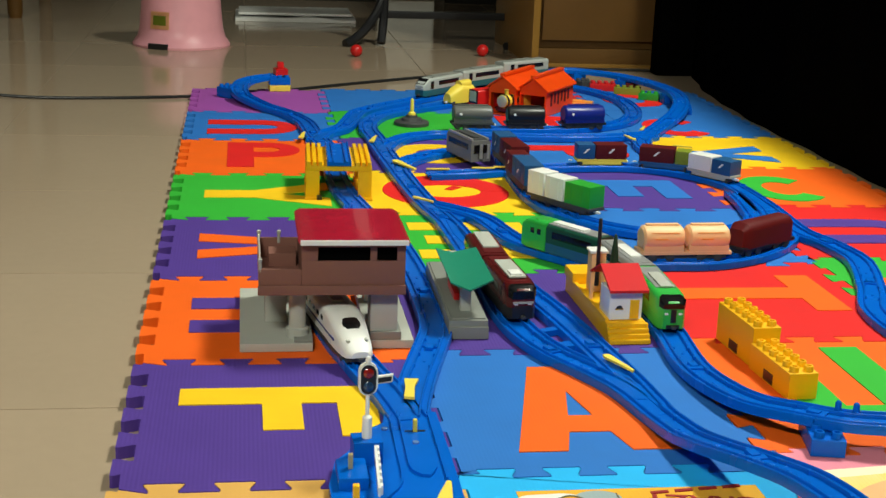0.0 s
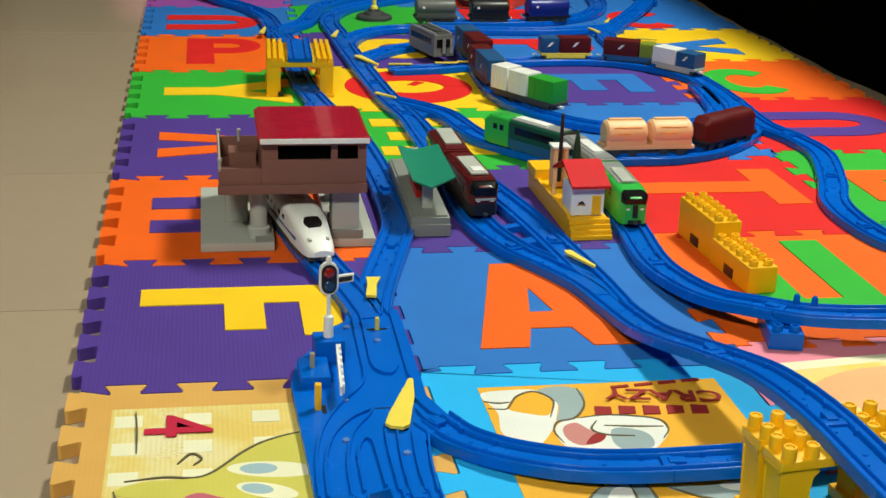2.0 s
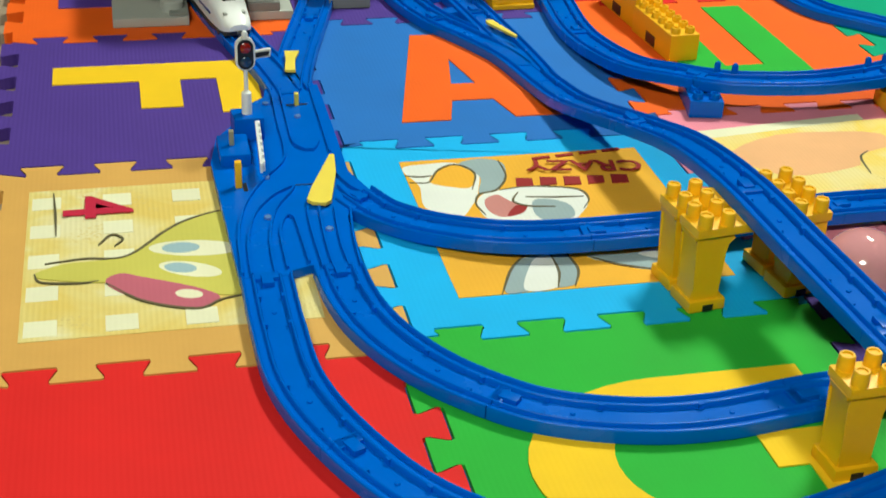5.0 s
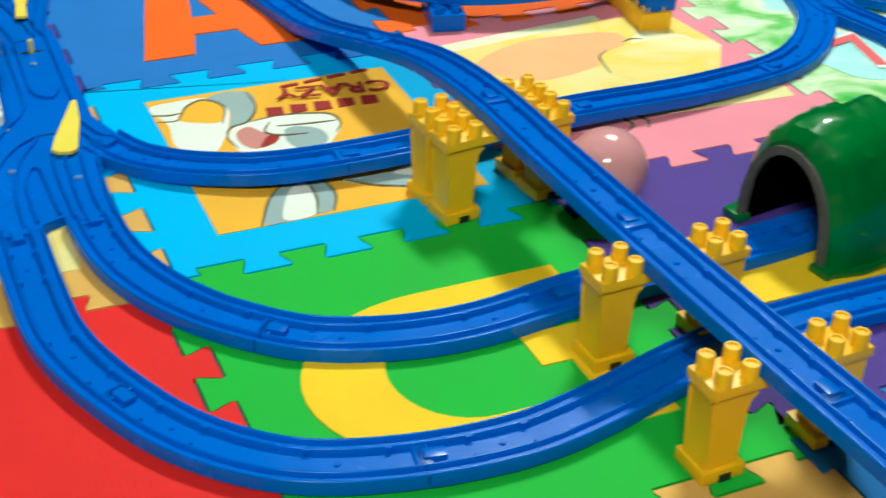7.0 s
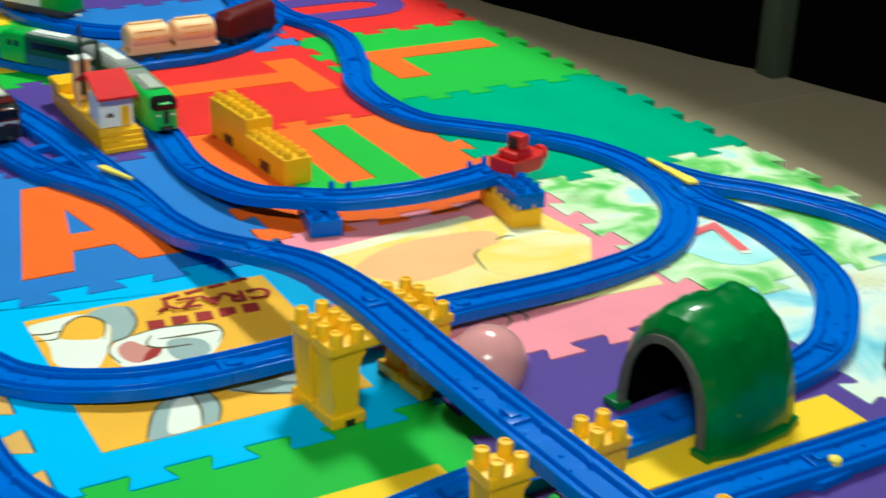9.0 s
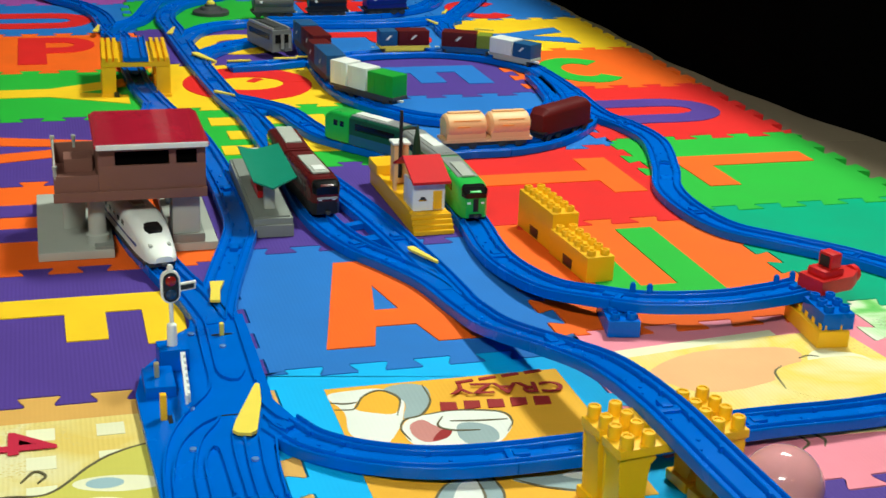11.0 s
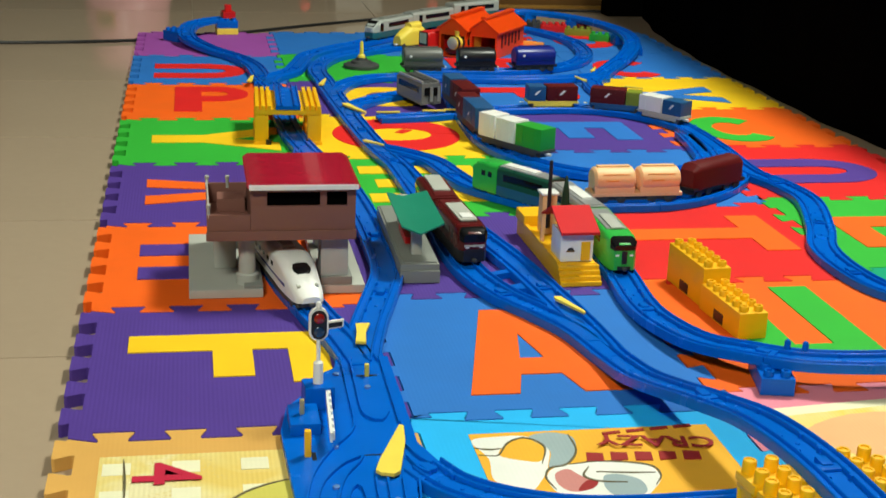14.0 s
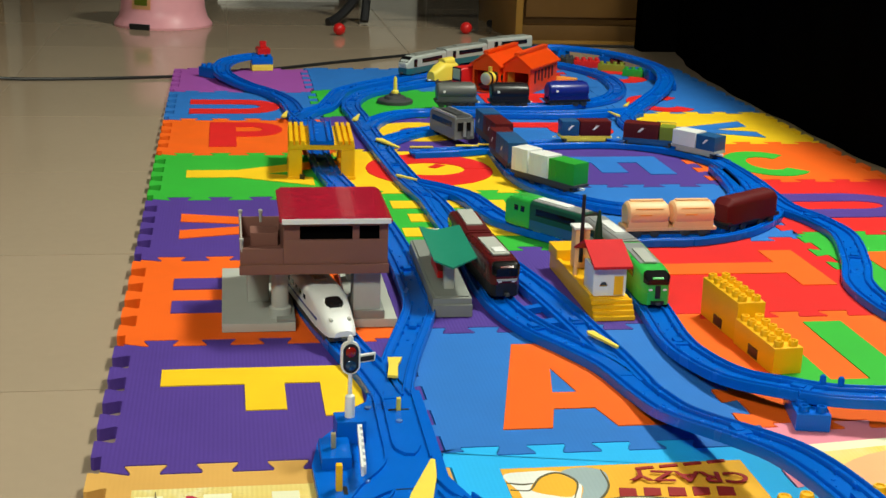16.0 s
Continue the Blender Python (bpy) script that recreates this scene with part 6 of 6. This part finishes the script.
def build_red_van():
    v = thing("red_van_engine", pose(0.65, 1.858, RZ - 0.004, 0, 0, 212), "boxy red toy engine with a grey front panel", "toy engine")
    part("body_shell", loft([(-0.045, 0.0165, 0.008, 0.046, 0.006), (0.036, 0.0165, 0.008, 0.046, 0.006), (0.042, 0.015, 0.009, 0.043, 0.005)]), REDP, v)
    part("front_panel", box(0.042, 0.0445, -0.0105, 0.0105, 0.02, 0.042, 0.001), PALEGREY, v, "pale grey front panel")
    part("front_rim", box(0.0412, 0.0432, -0.0135, 0.0135, 0.016, 0.045, 0.001), BLACKP, v)
    running_gear(v, 0.08)


build_red_van()


def build_yellow_engine():
    v = thing("yellow_engine", pose(0.592, 1.9, RZ - 0.004, 0, 0, 215), "rounded yellow toy engine beside the orange shed", "toy engine")
    part("body_shell", loft([(-0.035, 0.0155, 0.008, 0.044, 0.012), (0.0, 0.0165, 0.008, 0.048, 0.014), (0.016, 0.016, 0.008, 0.04, 0.012), (0.034, 0.012, 0.01, 0.028, 0.01)]), YELLOW_L, v)
    part("hood", loft([(-0.028, 0.011, 0.042, 0.056, 0.009), (0.002, 0.011, 0.042, 0.054, 0.009)]), YELLOW_L, v)
    running_gear(v, 0.07)


build_yellow_engine()


def build_beacon():
    b = thing("toy_turntable", pose(0.462, 1.675, G), "dark grey stepped turntable with a yellow centre post", "toy turntable")
    part("base_disc", lathe([(0.036, 0), (0.036, 0.006), (0.033, 0.008), (0.022, 0.009), (0.02, 0.014), (0.012, 0.0155), (0.011, 0.02), (0, 0.02)], 30), DARK, b)
    part("centre_post", lathe([(0.008, 0.019), (0.0075, 0.024), (0.0042, 0.027), (0.0034, 0.05), (0.002, 0.053), (0, 0.054)], 16), YELLOW_L, b)


build_beacon()
# far corner stop and blocks
brick_block("yellow_brick", 0.205, 2.085, G, 3, 2, 0.014, YELLOW_L, 8, "pale yellow toy brick under a blue brick")
brick_block("blue_brick", 0.205, 2.085, G + 0.0142, 3, 2, 0.0165, RAIL, 8, "blue toy brick stacked on a yellow brick")
bf = thing("track_buffer", pose(0.208, 2.1, 0.036, 0, 0, 100), "small red buffer stop on stacked toy bricks", "toy buffer")
part("buffer_body", prism([(-0.02, -0.014), (0.012, -0.014), (0.02, -0.006), (0.02, 0.006), (0.012, 0.014), (-0.02, 0.014)], 0, 0.013), REDP, bf)
part("buffer_tower", box(-0.008, 0.006, -0.007, 0.007, 0.013, 0.028, 0.002), REDP, bf)
brick_block("blue_pier", 0.093, 1.985, G, 2, 3, 0.022, RAIL, 40, "blue studded block beside the far curve")
for x, y, turn, h in ((0.945, 2.272, 10, 0.0238), (1.045, 2.176, -50, 0.0238), (1.103, 1.98, -85, 0.0215), (1.085, 1.85, 70, 0.0135)):
    brick_block("blue_pier", x, y, G, 2, 3, h, RAIL, turn, "blue studded block holding up the far loop", group="far loop piers")
for x, y, nx, ny, mat, turn, lab in ((0.985, 2.16, 4, 2, REDP, -10, "red toy brick lying inside the far loop"), (1.03, 2.1, 4, 1, OLIVE, -20, "olive toy brick lying inside the far loop"),
                                    (1.05, 2.13, 2, 2, MAROON, 15, "dark maroon toy brick inside the far loop"), (0.945, 2.2, 2, 2, DARK, 30, "dark grey toy brick behind the orange shed"),
                                    (1.06, 2.02, 3, 1, GREENC, -30, "green toy brick inside the far loop")):
    brick_block("toy_brick", x, y, G, nx, ny, 0.016, mat, turn, lab)
fl = thing("orange_ramp", pose(0.873, 1.93, G, 0, 0, 10), "small orange ramp piece beside the engine shed", "toy piece")
part("ramp_body", prism([(-0.03, -0.012), (0.025, -0.014), (0.034, 0.0), (0.02, 0.014), (-0.03, 0.012)], 0, 0.01), PEACH, fl)
part("ramp_lip", box(-0.026, 0.006, -0.008, 0.008, 0.0098, 0.014, 0.002), PEACH, fl)
for k in range(3):
    sl = thing("loose_rail_strip", pose(0.62 + 0.03 * k, 2.09 + 0.045 * k, G, 0, 0, 24), "pale yellow plastic strip lying by the far track", "toy piece")
    part("strip", box(-0.04, 0.04, -0.005, 0.005, 0, 0.004, 0.001), YELLOW_L, sl)
    part("strip_rib", box(-0.038, 0.038, -0.001, 0.001, 0.0038, 0.0055), YELLOW_L, sl)

# ---- room things ----
def build_stool():
    s = thing("step_stool", pose(-0.05, 2.965, FZ, 0, 0, 8), "pink plastic children's stool with a printed sticker", "stool")
    prof = [(0.137, 0.0), (0.138, 0.006), (0.133, 0.014), (0.124, 0.026), (0.118, 0.05), (0.11, 0.14), (0.104, 0.19), (0.106, 0.2), (0.102, 0.21), (0.09, 0.214), (0, 0.216)]
    bm = lathe(prof, 48)
    part("stool_shell", bm, PINKS, s)
    a0 = radians(-124)
    cut = bmesh.new()
    add_box(cut, -0.03, 0.03, -0.004, 0.004, 0, 0.016, 0.002)
    part("foot_notch", cut, BLACKP, s, "dark notch under the rim", Matrix.Translation((math.cos(a0) * 0.1355, math.sin(a0) * 0.1355, 0)) @ Matrix.Rotation(a0 + math.pi / 2, 4, "Z"))
    for k, (mat, w, hh) in enumerate(((CREAM, 0.03, 0.024), (OLIVE, 0.02, 0.013))):
        bm = bmesh.new()
        rows = []
        for i in range(7):
            a = a0 - 0.05 + (i / 6 - 0.5) * w * 2 / 0.117
            row = []
            for z in (0.078 - hh, 0.078 + hh):
                r = 0.1187 + (0.05 - z) * 0.0889 + 0.0006 + 0.0005 * k
                row.append(bm.verts.new((math.cos(a) * r, math.sin(a) * r, z)))
            rows.append(row)
        for p, q in zip(rows, rows[1:]):
            bm.faces.new((p[0], q[0], q[1], p[1]))
        bmesh.ops.solidify(bm, geom=bm.faces[:], thickness=0.0004)
        part("sticker", bm, mat, s, "worn printed sticker")
    part("top_ring", lathe([(0.082, 0.2135), (0.086, 0.218), (0.09, 0.2135), (0.082, 0.2135)], 40), PINKS, s)


build_stool()


def build_cabinet():
    c = thing("wooden_cabinet", pose(0, 0, FZ), "brown wooden cabinet with plinth and drawer front", "cabinet")
    part("carcass", box(0.925, 1.75, 2.66, 3.2, 0.05, 0.85, 0.003), WOOD, c)
    part("side_panel", box(0.905, 0.9245, 2.63, 3.2, 0, 0.85, 0.002), WOOD_L, c, "lighter wooden side panel")
    part("plinth", box(0.9255, 1.75, 2.648, 3.2, 0, 0.049, 0.001), WOOD, c)
    part("base_rail", box(0.9255, 1.75, 2.632, 2.6478, 0.0, 0.009, 0.002), WOOD_L, c)
    for k in range(3):
        d = part("drawer_front", box(0.935, 1.74, 2.644, 2.6595, 0.072 + 0.255 * k, 0.318 + 0.255 * k, 0.003), WOOD, c)
        part("drawer_pull", box(1.28, 1.38, 2.628, 2.6438, 0.19 + 0.255 * k, 0.205 + 0.255 * k, 0.003), DARK, d)


build_cabinet()


def tube(points, r, mat, name, parent, step=0.02):
    line = spline(points, step)
    bm = bmesh.new()
    loops = []
    for i, p in enumerate(line):
        d = (line[min(i + 1, len(line) - 1)] - line[max(i - 1, 0)]).normalized()
        q = d.to_track_quat("Z", "Y").to_matrix()
        loops.append([bm.verts.new(p + q @ Vector((r * math.cos(k * math.pi / 5), r * math.sin(k * math.pi / 5), 0))) for k in range(10)])
    for a, b in zip(loops, loops[1:]):
        for k in range(10):
            bm.faces.new((a[k], a[(k + 1) % 10], b[(k + 1) % 10], b[k]))
    bm.faces.new(loops[0][::-1])
    bm.faces.new(loops[-1])
    return part(name, bm, mat, parent)


def build_stand():
    s = thing("black_metal_stand", pose(0, 0, FZ), "black metal stand with curved legs on the floor", "stand")
    for x in (0.47, 0.95):
        tube([(x - 0.05, 2.98, 0.008), (x - 0.02, 3.0, 0.02), (x + 0.03, 3.03, 0.07), (x + 0.07, 3.06, 0.16), (x + 0.08, 3.06, 0.4)], 0.014, BLACKP, "leg", s)
        tube([(x + 0.06, 3.02, 0.008), (x + 0.07, 3.05, 0.1), (x + 0.08, 3.06, 0.4)], 0.013, BLACKP, "leg", s)
    part("crossbar", box(0.52, 1.02, 3.05, 3.07, 0.078, 0.1, 0.004), BLACKP, s)
    part("shelf", box(0.42, 1.06, 3.0, 3.3, 0.4, 0.44, 0.006), BLACKP, s)


build_stand()
cl = thing("white_cloth", pose(0.3, 3.72, FZ), "folded white cloth lying on the floor", "cloth")
bm = bmesh.new()
bmesh.ops.create_grid(bm, x_segments=22, y_segments=12, size=1)
for v in bm.verts:
    v.co = Vector((v.co.x * 0.2, v.co.y * 0.13, 0.012 + 0.008 * noise.noise(Vector((v.co.x * 2.4, v.co.y * 1.7, 3)))))
ext = bmesh.ops.extrude_face_region(bm, geom=bm.faces[:])
for v in ext["geom"]:
    if isinstance(v, bmesh.types.BMVert):
        v.co.z = 0.0005
part("cloth_sheet", bm, WHITE, cl)
part("cloth_fold", box(-0.19, 0.19, -0.1, 0.1, 0.019, 0.028, 0.004), WHITE, cl)
lg = thing("wooden_leg_table", pose(-0.6, 3.55, FZ), "dark wooden table leg standing on the floor", "table")
part("leg", lathe([(0.02, 0), (0.024, 0.02), (0.028, 0.4), (0.03, 0.66)], 20), WOOD, lg)
part("leg", lathe([(0.02, 0), (0.024, 0.02), (0.028, 0.4), (0.03, 0.66)], 20), WOOD, lg, "", pose(-0.9, 0.1, 0))
part("leg", lathe([(0.02, 0), (0.024, 0.02), (0.028, 0.4), (0.03, 0.66)], 20), WOOD, lg, "", pose(0.0, 0.7, 0))
part("leg", lathe([(0.02, 0), (0.024, 0.02), (0.028, 0.4), (0.03, 0.66)], 20), WOOD, lg, "", pose(-0.9, 0.8, 0))
part("table_top", box(-0.96, 0.06, -0.06, 0.86, 0.66, 0.69, 0.004), WOOD, lg)
for x, y in ((0.437, 2.775), (0.803, 2.828)):
    b = thing("red_ball", pose(x, y, FZ), "small red rubber ball on the floor", "ball", "small red balls")
    bm = bmesh.new()
    bmesh.ops.create_uvsphere(bm, u_segments=24, v_segments=16, radius=0.017)
    part("ball_shell", bm, REDP, b, "", pose(0, 0, 0.017))
cd = thing("power_cable", pose(0, 0, FZ), "thin black power cable lying across the floor", "cable")
tube([(-0.95, 2.02, 0.004), (-0.62, 2.05, 0.004), (-0.47, 2.03, 0.004), (-0.42, 1.985, 0.004), (-0.48, 1.96, 0.01), (-0.56, 1.985, 0.005), (-0.5, 2.005, 0.012), (-0.3, 1.995, 0.004), (0.0, 2.035, 0.004), (0.2, 2.13, 0.004), (0.41, 2.275, 0.004), (0.62, 2.41, 0.004), (0.82, 2.53, 0.004), (0.89, 2.575, 0.004), (1.0, 2.585, 0.004), (1.27, 2.56, 0.004), (1.5, 2.5, 0.004)], 0.0035, BLACKP, "cable_run", cd)


def build_bed():
    b = thing("black_bed", pose(0, 0, FZ), "assumed bed on grey-green legs, black for the unlit space beside the mat", "bed")
    # where the floor goes dark; the bed above it is assumed
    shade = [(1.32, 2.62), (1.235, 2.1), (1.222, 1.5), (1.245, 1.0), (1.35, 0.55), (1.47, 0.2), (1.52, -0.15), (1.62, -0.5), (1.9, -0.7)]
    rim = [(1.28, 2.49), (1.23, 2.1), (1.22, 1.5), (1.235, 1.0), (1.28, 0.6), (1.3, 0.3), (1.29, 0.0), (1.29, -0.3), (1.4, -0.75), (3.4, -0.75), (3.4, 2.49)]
    part("bed_platform", prism(rim, 0.34, 0.36), SHADE_BLACK, b)
    # height added so that the right mat edge falls into shade
    part("shade_block", prism([(x + (0.02 if x < 3 else -0.02), y + (0.02 if y < 0 else -0.02)) for x, y in rim], 0.3605, 0.62), SHADE_BLACK, b, "added black block that shades the mat edge")
    for x, y in ((1.455, 0.3), (1.6, 2.3), (3.3, -0.6), (3.3, 2.3)):
        part("leg", box(x - 0.018, x + 0.018, y - 0.018, y + 0.018, 0, 0.34, 0.003), LEG, b, "grey-green square leg")
    # black sheet put where there is only the shade under the bed
    sheet_line = [p + Vector((0.02 + 0.003 * math.sin(k * 0.9) + 0.002 * math.sin(k * 0.37), 0, 0)) for k, p in enumerate(spline([(x, y, 0) for x, y in shade], 0.03))]
    part("shade_sheet", sweep(sheet_line, [(0, 0.0), (0, 0.34), (-0.012, 0.34), (-0.012, 0.0)]), SHADE_BLACK, b, "added black sheet standing for the shade under the bed")
    # black panel added to close off the dark corner
    part("shade_panel", box(1.22, 3.4, 2.5, 2.56, 0, 0.75, 0.006), SHADE_BLACK, b, "added black panel standing for the dark corner")


build_bed()


def build_backdrop_furniture():
    p = thing("white_door", pose(0, 0, FZ), "bright cream door between two dark cabinets", "door")
    part("door_leaf", box(0.66, 0.89, 4.5, 4.54, 0.006, 1.98, 0.003), DOORP, p)
    for z in (0.2, 1.1):
        part("door_panel", box(0.7, 0.85, 4.492, 4.4998, z, z + 0.7, 0.003), DOORP, p)
    for x0, x1 in ((-0.1, 0.64), (0.91, 1.65)):
        c = thing("dark_cabinet", pose(0, 0, FZ), "tall nearly black cabinet against the far wall", "cabinet", "dark cabinets")
        part("carcass", box(x0, x1, 4.36, 4.75, 0, 1.6, 0.004), EBONY, c)
        for k in range(2):
            w = (x1 - x0) / 2
            part("cabinet_door", box(x0 + w * k + 0.006, x0 + w * (k + 1) - 0.006, 4.342, 4.3598, 0.06, 1.57, 0.003), EBONY, c)


build_backdrop_furniture()


def build_ceiling_lamp(x, y, turn, w, d):
    c = thing("ceiling_lamp", pose(x, y, 2.449, 0, 0, turn), "white ceiling lamp with a flat metal tray", "ceiling lamp")
    part("lamp_tray", box(-w / 2, w / 2, -d / 2, d / 2, -0.05, 0, 0.006), WHITE, c)
    part("lamp_rim", box(-w / 2 - 0.02, w / 2 + 0.02, -d / 2 - 0.02, d / 2 + 0.02, -0.012, -0.0002, 0.004), WHITE, c)


build_ceiling_lamp(1.48, 0.95, 0, 1.1, 0.6)
build_ceiling_lamp(-0.6, -1.9, 0, 0.85, 0.6)
